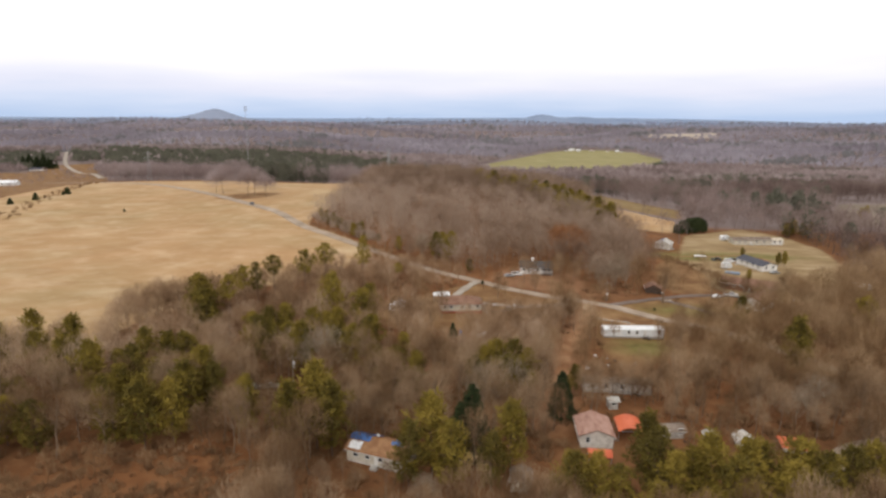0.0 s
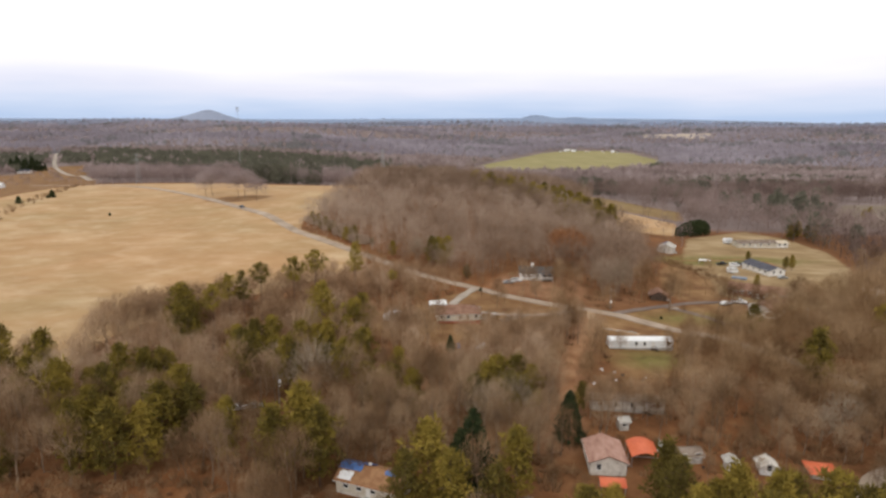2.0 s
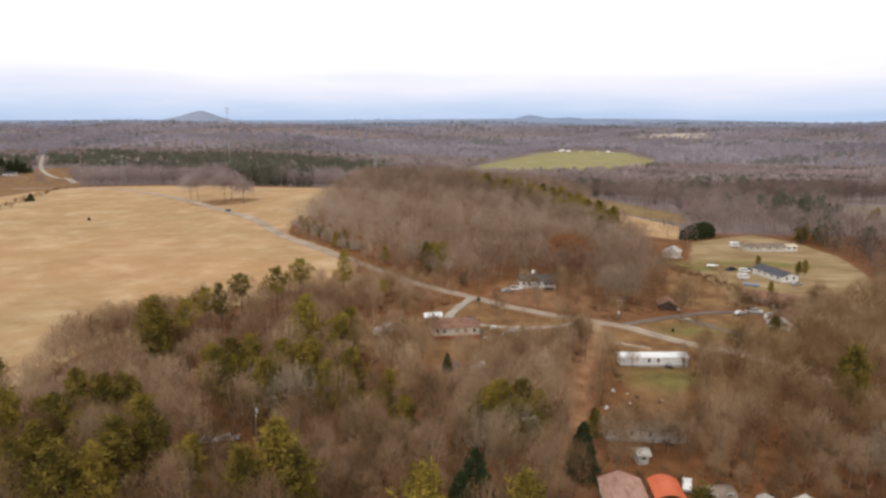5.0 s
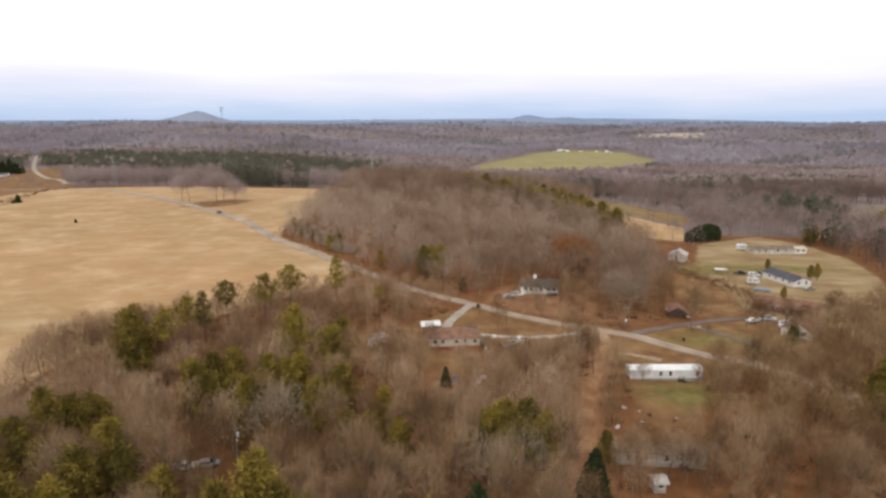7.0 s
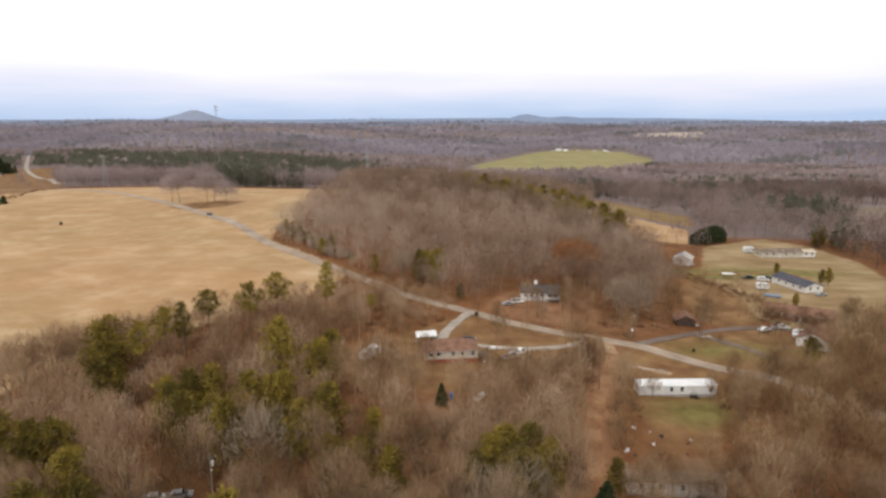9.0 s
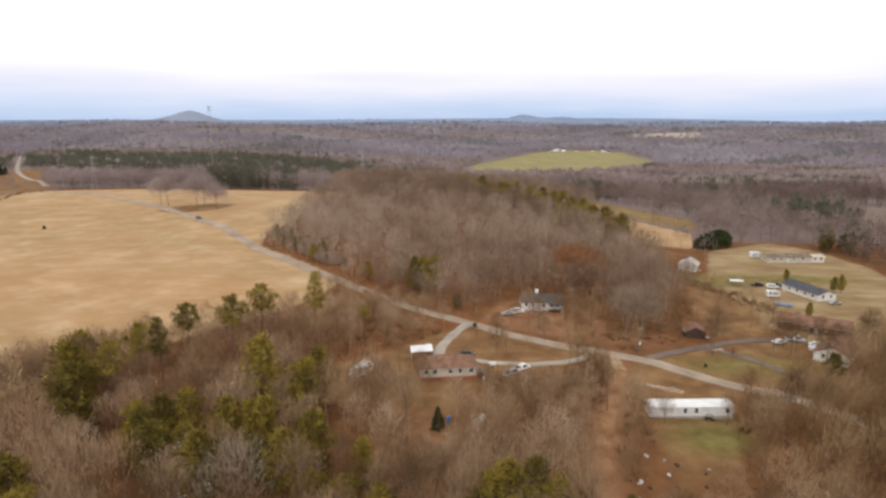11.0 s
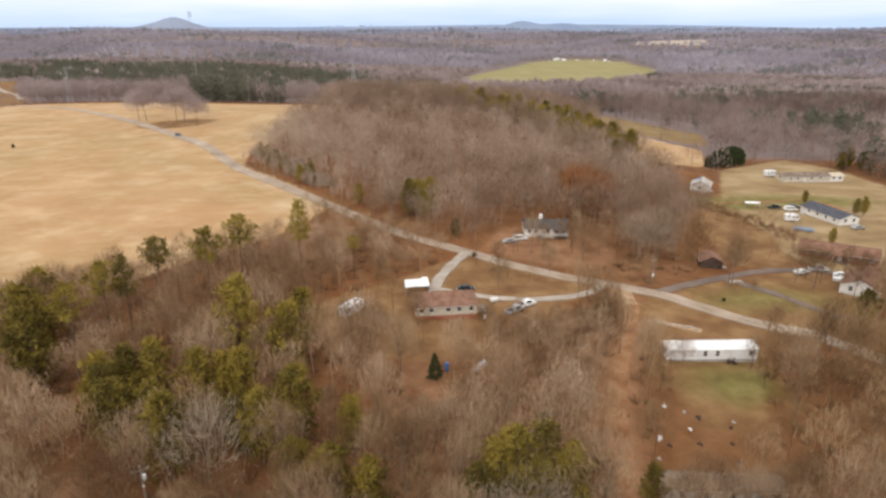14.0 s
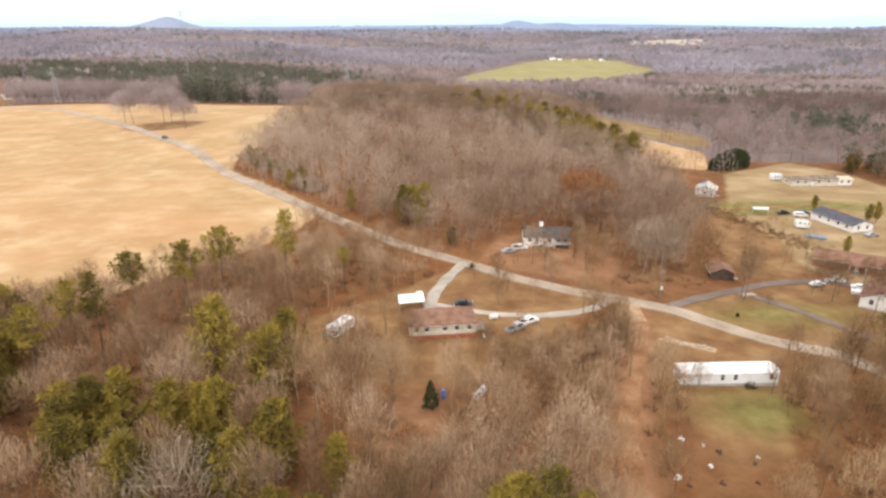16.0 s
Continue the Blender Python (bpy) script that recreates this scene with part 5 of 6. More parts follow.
def tarp(parent, u0, u1, v0, v1, W, z, rise, mat, label, seed):
    """A sheet lying with folds on a roof slope; v runs from the ridge, 0, to the eaves, 1, on the side that v's sign gives."""
    rng = random.Random(seed)
    n, m = 9, 6
    v, f = [], []
    for i in range(n):
        for j in range(m):
            u = u0 + (u1 - u0) * i / (n - 1) + rng.uniform(-0.12, 0.12)
            w = v0 + (v1 - v0) * j / (m - 1)
            v.append((u, w * W / 2, z + rise * (1 - abs(w)) + 0.06 + rng.uniform(0, 0.09)))
    k = n * m
    v += [(a, b, c - 0.05) for a, b, c in v]
    for i in range(n - 1):
        for j in range(m - 1):
            q = (i * m + j, (i + 1) * m + j, (i + 1) * m + j + 1, i * m + j + 1)
            f += [q, tuple(x + k for x in reversed(q))]
    part("tarpaulin", (v, f), mat, parent, label)


tarp(tarped, -6.8, -1.0, 0.02, 0.95, 7.0, 3.0, 1.7, TARP_BLUE, "blue tarpaulin on the roof", 1)
tarp(tarped, -6.9, -2.2, -0.42, 0.0, 7.0, 3.0, 1.7, TARP_BLUE, "blue tarpaulin on the roof", 5)
tarp(tarped, 2.6, 5.6, -0.3, 0.3, 7.0, 3.0, 1.7, TARP_BLUE, "blue tarpaulin on the roof", 2)
tarp(tarped, -6.2, -3.5, -1.0, -0.5, 7.0, 3.0, 1.7, TARP_WHITE, "white tarpaulin on the roof", 3)
building("brown_hut", "small hut with dark brown roof and pale end wall", 14.0, 110.0, 80, 5.4, 3.6, 2.0, 0.8, CREAM_SIDING, OLD_ROOF, 0.15, None, (), (), (), (), category="shed", group="sheds")

building("dark_cabin", "dark board cabin with reddish-brown roof under bare trees", 82.5, 254.0, 78, 6.4, 6.0, 2.0, 1.5, DARK_BOARDS, ROOF_BROWN, 0.2, DARK_BOARDS, (), (), (), (-1.4,), category="cabin", door_mat=DARK_BOARDS)
shed = building("pale_shed", "pale whitewashed shed with grey weathered roof beside the lawn", 115.0, 343, 62, 9.0, 7.6, 2.8, 1.9, MASONRY, GREY_WALL, 0.2, None, (-2.5, 2.5), (), ((-1, 0),), (0.0,), category="shed", group="sheds")
part("roof_vent", tube((-1.2, 0.5, 4.3), (-1.2, 0.5, 5.0), 0.3, 0.34, 10), TRIM, tarped, "white roof vent")
tarp(shed, 1.5, 4.4, 0.1, 0.7, 7.6, 3.0, 1.9, TARP_BLUE, "blue tarpaulin on the roof", 6)
building("grey_garden_shed", "small weathered grey-white garden shed", 57.8, 127.8, 84, 2.4, 2.2, 2.3, 0.5, MASONRY, GREY_WALL, 0.15, None, (), (), ((-1, 0),), category="shed", group="sheds")
building("white_garden_shed", "white metal garden shed with rounded roof", 64.8, 127.2, 80, 3.2, 3.2, 1.9, 0.9, METAL_WHITE, MASONRY, 0.15, None, (), (), ((-1, 0),), category="shed", group="sheds")
building("red_roofed_shed", "low shed with orange-red metal roof", 75.4, 126.4, -12, 4.6, 4.2, 1.3, 1.0, GREY_WALL, ROOF_ORANGE, 0.1, None, (), (), (), (), over=0.6, hip=True, category="shed", group="sheds")
building("grey_workshop", "grey weathered workshop with faded roof", 50.0, 131.4, 8, 5.2, 3.6, 1.9, 0.8, GREY_WALL, OLD_ROOF, 0.15, None, (-1.6, 1.6), category="shed", group="sheds")
building("white_hut", "small grey-white hut among bare trees", 40.0, 144.6, 6, 2.2, 2.4, 2.3, 0.5, GREY_WALL, GREY_WALL, 0.15, None, (0.0,), category="shed", group="sheds")
building("white_outbuilding", "small white outbuilding at the wood's edge", 170, 258, -20, 6.5, 4.2, 2.3, 1.0, WHITE_SIDING, METAL_WHITE, 0.2, None, (-1.5, 1.5), category="shed", group="sheds")
building("left_farm_shed", "distant low white farm shed", -437, 603, 10, 24, 9, 3.0, 2.0, METAL_WHITE, METAL_WHITE, 0.2, None, (-6, 0, 6), category="farm building", group="farm buildings")
building("left_farm_house", "distant white farmhouse beside dark evergreens", -674, 1008, 10, 18, 9, 3.0, 2.4, WHITE_SIDING, ROOF_SLATE, 0.2, None, (-5, 0, 5), category="farm building", group="farm buildings")
for k, (x, y, yaw, L, W, tall, roof) in enumerate(((306, 1822, 10, 8, 5, 2.6, ROOF_DARK), (322, 1838, -20, 10, 6, 3.2, METAL_WHITE), (333, 1856, 30, 8, 6, 6.5, ROOF_DARK), (341, 1826, 5, 9, 6, 3.6, METAL_WHITE), (350, 1850, -10, 8, 6, 4.2, ROOF_SLATE), (384, 1846, 0, 12, 6, 2.8, ROOF_BROWN), (428, 1842, 12, 8, 5, 2.8, ROOF_BROWN), (452, 1828, -8, 9, 5, 2.8, METAL_WHITE), (462, 1818, 20, 6, 5, 2.6, ROOF_DARK))):
    building("far_farm_building", "distant white farm building on the green hilltop", x, y, yaw, L, W, tall, 1.8, WHITE_SIDING, roof, 0.3, None, (-3, 0, 3), category="farm building", group="farm buildings")


def mobile_home(name, label, x, y, yaw, L, W, tall, wall, windows, doors, roof):
    """A single-wide home: a metal box with a bowed roof on a low skirt."""
    ob = thing(name, x, y, yaw, label, "mobile home", "mobile homes")
    part("skirting", box(-L / 2 + 0.05, -W / 2 + 0.05, -1.2, L / 2 - 0.05, W / 2 - 0.05, 0.5), GREY_WALL, ob, "grey skirting")
    part("body", rounded(-L / 2, -W / 2, 0.5, L / 2, W / 2, 0.5 + tall, 0.06), wall, ob)
    arc = [(-W / 2 - 0.12 + (W + 0.24) * i / 10, 0.52 + tall + 0.42 * math.sin(math.pi * i / 10)) for i in range(11)]
    part("roof", turned(prism(arc + [(W / 2 + 0.12, 0.42 + tall), (-W / 2 - 0.12, 0.42 + tall)], -L / 2 - 0.15, L / 2 + 0.15)), roof, ob)
    part("trim_band", joined(box(-L / 2 - 0.02, -W / 2 - 0.02, 0.46, L / 2 + 0.02, -W / 2 + 0.02, 0.58), box(-L / 2 - 0.02, W / 2 - 0.02, 0.46, L / 2 + 0.02, W / 2 + 0.02, 0.58)), STEEL, ob)
    for u in windows:
        window(ob, u, -W / 2, 1.4, 0.75, 1.15, -1)
    for u in (-L * 0.3, L * 0.1):
        window(ob, u, W / 2, 1.4, 0.75, 1.15, 1)
    for u in doors:
        door(ob, u, -W / 2, 0.55, 0.9, 2.0, -1, TRIM)
        deck = part("deck", box(u - 0.7, -W / 2 - 1.2, 0.36, u + 0.7, -W / 2 - 0.05, 0.5), DARK_BOARDS, ob, "dark wooden deck")
        for px, py in ((u - 0.62, -W / 2 - 1.12), (u + 0.62, -W / 2 - 1.12)):
            part("post", box(px - 0.06, py - 0.06, -1.0, px + 0.06, py + 0.06, 1.55), DARK_BOARDS, deck)
        part("rail", box(u - 0.68, -W / 2 - 1.16, 1.45, u + 0.68, -W / 2 - 1.08, 1.55), DARK_BOARDS, deck)
        part("steps", joined(*[box(u + 0.7 + i * 0.3, -W / 2 - 1.1, -1.0, u + 1.0 + i * 0.3, -W / 2 - 0.3, 0.36 - 0.17 * i) for i in range(3)]), DARK_BOARDS, deck)
    return ob


mobile_home("mobile_home", "long white metal mobile home with bowed roof", 58.9, 197.4, 0.5, 19.4, 4.3, 2.4, METAL_WHITE, (-1.6, 1.0, 8.2), (3.6,), METAL_WHITE)
mobile_home("old_mobile_home", "weathered off-white mobile home half hidden by bare trees", 43.4, 154.4, -4, 17.6, 4.0, 2.4, MASONRY, (-6.5, -3.0, 1.0, 7.0), (4.2,), OLD_ROOF)


def carport(name, label, x, y, yaw, L, W, tall, rise, mat, arched=True):
    ob = thing(name, x, y, yaw, label, "carport", "carports")
    if arched:
        arc = [(-W / 2 + W * i / 10, tall + rise * math.sin(math.pi * i / 10)) for i in range(11)]
        under = [(u * 0.985, z - 0.1) for u, z in reversed(arc)]
        g = prism(arc + under, -L / 2, L / 2)
    else:
        g = prism([(-W / 2, tall), (-W / 2, tall + 0.12), (W / 2, tall + rise + 0.12), (W / 2, tall + rise)], -L / 2, L / 2)
    part("roof", g, mat, ob)
    for i in range(3):
        for s in (-1, 1):
            v = -L / 2 + 0.3 + (L - 0.6) * i / 2
            part("post", box(s * (W / 2 - 0.12) - 0.05, v - 0.05, -1.0, s * (W / 2 - 0.12) + 0.05, v + 0.05, tall + 0.02 + (0 if arched or s < 0 else rise)), STEEL, ob)
    for i in range(3):
        v = -L / 2 + 0.3 + (L - 0.6) * i / 2
        part("crossbeam", box(-W / 2 + 0.1, v - 0.04, tall - 0.1, W / 2 - 0.1, v + 0.04, tall), STEEL, ob)
    return ob


carport("orange_carport", "orange-red arched metal carport beside the block house", 40.6, 131.2, -4, 7.0, 5.8, 2.4, 1.0, ROOF_ORANGE)
carport("small_orange_carport", "small orange-red metal carport behind pines", 31.4, 119.2, 84, 5.0, 3.6, 2.1, 0.6, ROOF_ORANGE)
carport("white_carport", "flat white metal carport behind the brown-roofed house", -4.6, 228.6, 5, 5.2, 6.2, 2.5, 0.25, METAL_WHITE, False)
carport("white_canopy", "small white flat canopy at the lawn's edge", 125, 316.5, -20, 3.0, 5.4, 2.0, 0.2, METAL_WHITE, False)


# ---- vehicles ----
def wheel_geo(r, w, sides=14):
    v, f = [], []
    for yy, rr in ((-w / 2, r * 0.86), (-w / 2 + 0.03, r), (w / 2 - 0.03, r), (w / 2, r * 0.86)):
        for i in range(sides):
            a = 2 * math.pi * i / sides
            v.append((rr * math.cos(a), yy, rr * math.sin(a)))
    for k in range(3):
        for i in range(sides):
            j = (i + 1) % sides
            f.append((k * sides + i, k * sides + j, (k + 1) * sides + j, (k + 1) * sides + i))
    return v, f + [tuple(range(sides - 1, -1, -1)), tuple(range(3 * sides, 4 * sides))]


def add_wheels(ob, spots, r=0.34, w=0.24):
    for x, y in spots:
        t = part("wheel", moved(wheel_geo(r, w), x, y, r), RUBBER, ob)
        part("rim", moved(wheel_geo(r * 0.58, w + 0.03, 10), x, y, r), STEEL, t, "grey steel rim")


def car(name, label, x, y, yaw, paint, shape="saloon", category="car", lift=0.0):
    ob = thing(name, x, y, yaw, label, category, "parked vehicles")
    ob.location.z += lift
    if shape == "pickup":
        L, low = 5.4, [(-2.7, 0.45), (2.7, 0.45), (2.7, 0.95), (1.75, 1.08), (-2.7, 1.08)]
        cab = [(-0.5, 1.07), (1.65, 1.07), (1.05, 1.78), (-0.4, 1.78)]
    elif shape == "van":
        L, low = 4.9, [(-2.4, 0.4), (2.4, 0.4), (2.45, 0.9), (1.7, 1.1), (-2.4, 1.1)]
        cab = [(-2.35, 1.09), (1.6, 1.09), (0.9, 1.8), (-2.2, 1.8)]
    else:
        L, low = 4.6, [(-2.25, 0.38), (2.25, 0.38), (2.28, 0.75), (1.2, 0.93), (-1.6, 0.95), (-2.28, 0.88)]
        cab = [(-1.65, 0.94), (1.15, 0.92), (0.45, 1.44), (-0.95, 1.44)]
    part("body", prism(low, -0.88, 0.88), paint, ob)
    v = []
    for yy, k in ((-0.82, 1.0), (0.82, 1.0)):
        v += [(u, yy * (0.86 if i > 1 else 1.0), z) for i, (u, z) in enumerate(cab)]
    part("cabin", (v, [(0, 1, 2, 3), (7, 6, 5, 4), (4, 5, 1, 0), (5, 6, 2, 1), (6, 7, 3, 2), (7, 4, 0, 3)]), paint, ob)
    (x0, z0), (x1, _), (x2, z1), (x3, _) = cab
    part("windscreen", ([(x1 - 0.04, -0.7, z0 + 0.08), (x1 - 0.04, 0.7, z0 + 0.08), (x2 + 0.08, 0.62, z1 - 0.06), (x2 + 0.08, -0.62, z1 - 0.06), (x1 - 0.12, -0.7, z0 + 0.04), (x1 - 0.12, 0.7, z0 + 0.04), (x2 - 0.02, 0.62, z1 - 0.1), (x2 - 0.02, -0.62, z1 - 0.1)], [(0, 1, 2, 3), (7, 6, 5, 4), (0, 4, 5, 1), (1, 5, 6, 2), (2, 6, 7, 3), (3, 7, 4, 0)]), GLASS, ob)
    for s in (-1, 1):
        a, b = sorted((s * 0.70, s * 0.835))
        part("side_window", prism([(x0 + 0.2, z0 + 0.08), (x1 - 0.3, z0 + 0.08), (x2 - 0.1, z1 - 0.14), (x3 + 0.12, z1 - 0.14)], a, b), GLASS, ob)
        part("headlight", rounded(L / 2 - 0.12, s * 0.62 - 0.16, 0.62, L / 2 + 0.02, s * 0.62 + 0.16, 0.8, 0.03), TRIM, ob)
    for u in (L / 2 + 0.01, -L / 2 - 0.01):
        part("bumper", rounded(u - 0.09, -0.85, 0.38, u + 0.09, 0.85, 0.58, 0.04), STEEL, ob)
    if shape == "pickup":
        part("cargo_bed", box(-2.6, -0.72, 1.02, -0.62, 0.72, 1.086), RUBBER, ob, "dark cargo bed")
    add_wheels(ob, ((-L * 0.3, -0.8), (-L * 0.3, 0.8), (L * 0.3, -0.8), (L * 0.3, 0.8)))
    return ob


def travel_trailer(name, label, x, y, yaw, L, W=2.5, tall=2.5, category="travel trailer", stripe=True):
    ob = thing(name, x, y, yaw, label, category, "parked vehicles")
    h0 = 0.55
    pr = [(-L / 2, h0), (L / 2 - 0.5, h0), (L / 2, h0 + 0.8), (L / 2 - 0.15, h0 + tall - 0.5), (L / 2 - 0.6, h0 + tall), (-L / 2 + 0.3, h0 + tall), (-L / 2, h0 + tall - 0.3)]
    part("body", prism(pr, -W / 2, W / 2), METAL_WHITE, ob)
    for s in (-1, 1):
        a, b = sorted((s * (W / 2 - 0.02), s * (W / 2 + 0.012)))
        if stripe:
            part("stripe", box(-L / 2 + 0.1, a, h0 + 0.7, L / 2 - 0.2, b, h0 + 0.95), TARP_GREY, ob, "grey stripe")
        for u in (-L * 0.28, L * 0.05, L * 0.3):
            window(ob, u, s * W / 2, h0 + 1.2, 0.8, 0.65, s)
    door(ob, L * 0.18, -W / 2, h0, 0.65, 1.9, -1, TRIM)
    part("roof_vent", rounded(-L * 0.2, -0.3, h0 + tall, -L * 0.2 + 0.6, 0.3, h0 + tall + 0.22, 0.05), STEEL, ob, "grey roof vent")
    part("cooling_unit", rounded(L * 0.15, -0.45, h0 + tall, L * 0.15 + 0.9, 0.45, h0 + tall + 0.28, 0.05), STEEL, ob, "grey cooling unit")
    part("drawbar", joined(tube((L / 2 - 0.4, -0.5, h0 + 0.05), (L / 2 + 1.0, 0, h0), 0.05, 0.05), tube((L / 2 - 0.4, 0.5, h0 + 0.05), (L / 2 + 1.0, 0, h0), 0.05, 0.05), box(L / 2 + 0.85, -0.06, -0.1, L / 2 + 0.95, 0.06, h0)), STEEL, ob)
    add_wheels(ob, ((-0.5, -W / 2 + 0.18), (-0.5, W / 2 - 0.18), (0.35, -W / 2 + 0.18), (0.35, W / 2 - 0.18)), 0.36)
    return ob


travel_trailer("travel_trailer", "white travel trailer parked on dry grass", -19.8, 214.8, 60, 7.2, 2.4, 2.3)
travel_trailer("box_trailer", "white enclosed cargo trailer parked on the lawn", 131, 298.5, -12, 4.6, 2.4, 2.2, "trailer", False)
travel_trailer("camper_by_beige_house", "white camper beside the beige house", 160.5, 373.5, 8, 5.0)
car("silver_pickup", "silver pickup truck parked beside the gravel drive", 19.6, 217.6, 38, CAR_SILVER, "pickup", "pickup truck")
car("white_pickup", "white pickup truck parked by bare trees", 22.8, 221.4, 30, CAR_WHITE, "pickup", "pickup truck")
car("white_van_behind_carport", "white van parked behind the flat carport", -2.6, 234.6, 100, CAR_WHITE, "van", "van")
car("dark_saloon", "dark car parked behind the brown-roofed house", 8.2, 231.2, 4, CAR_BLACK)
car("white_car_by_cottage", "white car parked beside the white cottage", 28.0, 274.6, 10, CAR_WHITE, "van")
car("silver_car_by_cottage", "silver car parked beside the white cottage", 24.4, 271.8, 16, CAR_SILVER)
car("white_suv", "white car parked by the long white house", 138.4, 313.0, -5, CAR_WHITE, "van")
car("black_pickup", "black pickup parked by the long white house", 133.2, 315.6, 10, CAR_BLACK, "pickup", "pickup truck")
car("black_car_by_ranch", "black car parked by the long white house", 141.8, 317.0, -20, CAR_BLACK)
car("silver_car_on_lawn", "silver car parked on the lawn", 149.6, 289.0, 8, CAR_SILVER)
car("white_truck_by_brick_house", "white pickup on the drive of the brick house", 112.4, 248.6, -12, CAR_WHITE, "pickup", "pickup truck")
car("white_car_on_drive", "white car parked near the brick house", 116.4, 243.6, -30, CAR_WHITE)
car("old_red_truck", "rusty red truck standing among brush", 127.5, 246.5, 12, CAR_RED, "pickup", "pickup truck")
car("small_white_car", "small white car at the end of the side drive", 106.2, 246.4, 20, CAR_WHITE)
car("car_on_road", "dark blue car on the country road", -137, 419.4, 130, CAR_BLUE, "saloon", "car", 0.25)
car("white_car_by_carport", "white car parked behind the orange carport", 46.2, 135.6, 70, CAR_WHITE)
car("car_in_woods", "white car half hidden by trees", -51.6, 150.6, 10, CAR_WHITE)
car("second_car_in_woods", "silver car half hidden by trees", -47.6, 151.4, 14, CAR_SILVER)


# ---- poles, masts, junk ----
def utility_pole(x, y, tall=10, lamp=True, meter=False):
    ob = thing("utility_pole", x, y, 30, "weathered wooden utility pole", "utility pole", "utility poles")
    part("post", tube((0, 0, -0.5), (0, 0, tall), 0.16, 0.11, 8), POLE_WOOD, ob)
    part("crossarm", box(-1.1, -0.06, tall - 0.8, 1.1, 0.06, tall - 0.66), POLE_WOOD, ob)
    for u in (-1.0, 0.0, 1.0):
        part("insulator", tube((u, 0, tall - 0.66 if u else tall), (u, 0, tall - 0.45 if u else tall + 0.2), 0.05, 0.04), TRIM, ob)
    if meter:
        part("meter_box", rounded(-0.32, -0.42, 2.6, 0.32, -0.12, 3.5, 0.06), TRIM, ob, "white meter box")
        return
    part("transformer", joined(tube((0.36, 0, tall - 2.4), (0.36, 0, tall - 1.5), 0.24, 0.24, 10), box(0.1, -0.04, tall - 2.0, 0.2, 0.04, tall - 1.9)), METAL_WHITE, ob, "white transformer can")
    if lamp:
        a = part("lamp_arm", tube((0, 0, tall - 3), (0, -1.0, tall - 2.6), 0.03, 0.03), STEEL, ob)
        part("lamp_head", tube((0, -1.0, tall - 2.75), (0, -1.0, tall - 2.5), 0.2, 0.1, 10), TRIM, a)


utility_pole(59.7, 237.8, 8.0, False, True)
for x, y, tall in ((-41, 150, 9.5), (211, 399, 10), (118, 212, 9.5)):
    utility_pole(x, y, tall)


def lattice(ob, tall, w0, w1, bays, r):
    for s, t in ((-1, -1), (1, -1), (1, 1), (-1, 1)):
        part("leg", tube((s * w0, t * w0, -0.5), (s * w1, t * w1, tall), r, r * 0.7, 4), STEEL, ob)
    for i in range(bays):
        z0, z1 = tall * i / bays, tall * (i + 1) / bays
        a, b = w0 + (w1 - w0) * i / bays, w0 + (w1 - w0) * (i + 1) / bays
        g = []
        for (s, t), (u, v) in (((-1, -1), (1, -1)), ((1, -1), (1, 1)), ((1, 1), (-1, 1)), ((-1, 1), (-1, -1))):
            g += [tube((s * a, t * a, z0), (u * b, v * b, z1), r * 0.6, r * 0.6, 3), tube((u * a, v * a, z0), (s * b, t * b, z1), r * 0.6, r * 0.6, 3)]
        part("bracing", joined(*g), STEEL, ob)


mast = thing("radio_mast", -301, 916, 0, "tall grey lattice radio mast on the skyline", "radio mast")
lattice(mast, 102, 0.8, 0.4, 14, 0.05)
for z in (96, 100):
    part("antenna_ring", joined(*[box(2.0 * math.cos(a) - 0.35, 2.0 * math.sin(a) - 0.35, z - 1.2, 2.0 * math.cos(a) + 0.35, 2.0 * math.sin(a) + 0.35, z + 1.2) for a in (0.3, 2.4, 4.5)], tube((-2, 0, z), (2, 0, z), 0.1, 0.1, 4), tube((0, -2, z), (0, 2, z), 0.1, 0.1, 4)), STEEL, mast)
for x, y, tall in ((-312, 639, 30), (-64, 600, 35)):
    py = thing("power_pylon", x, y, 25, "slender grey steel power pylon above the woods", "power pylon", "power pylons")
    lattice(py, tall, 2.2, 0.5, 7, 0.14)
    for z, w in ((tall - 7, 5.0), (tall - 2, 3.6)):
        part("crossarm", joined(tube((-w, 0, z), (w, 0, z), 0.12, 0.12, 4), tube((-w, 0, z), (0, 0, z + 1.5), 0.08, 0.08, 4), tube((w, 0, z), (0, 0, z + 1.5), 0.08, 0.08, 4)), STEEL, py)


def litter_thing(name, label, x, y, yaw, g, mat, category):
    ob = new(name, mesh_of(name, g, mat))
    ob.matrix_world = pose(x, y, float(land(x, y)) - 0.02, 0, 0, yaw)
    return tagged(ob, label, category, "yard clutter")


litter_thing("gas_tank", "white gas tank beside the house", 15.0, 223.2, 20, joined(rounded(-1.1, -0.5, 0.3, 1.1, 0.5, 1.3, 0.3), box(-0.8, -0.3, 0, -0.6, 0.3, 0.4), box(0.6, -0.3, 0, 0.8, 0.3, 0.4)), TRIM, "gas tank")
litter_thing("white_barrel", "white barrel near the house corner", 11.8, 213.2, 0, tube((0, 0, 0), (0, 0, 0.95), 0.32, 0.32, 12), TRIM, "barrel")
litter_thing("blue_tarp_heap", "blue tarpaulin heap at the wood's edge", 2.4, 188.4, 10, rounded(-0.45, -0.4, 0, 0.45, 0.4, 2.0, 0.3), TARP_BLUE, "tarpaulin heap")
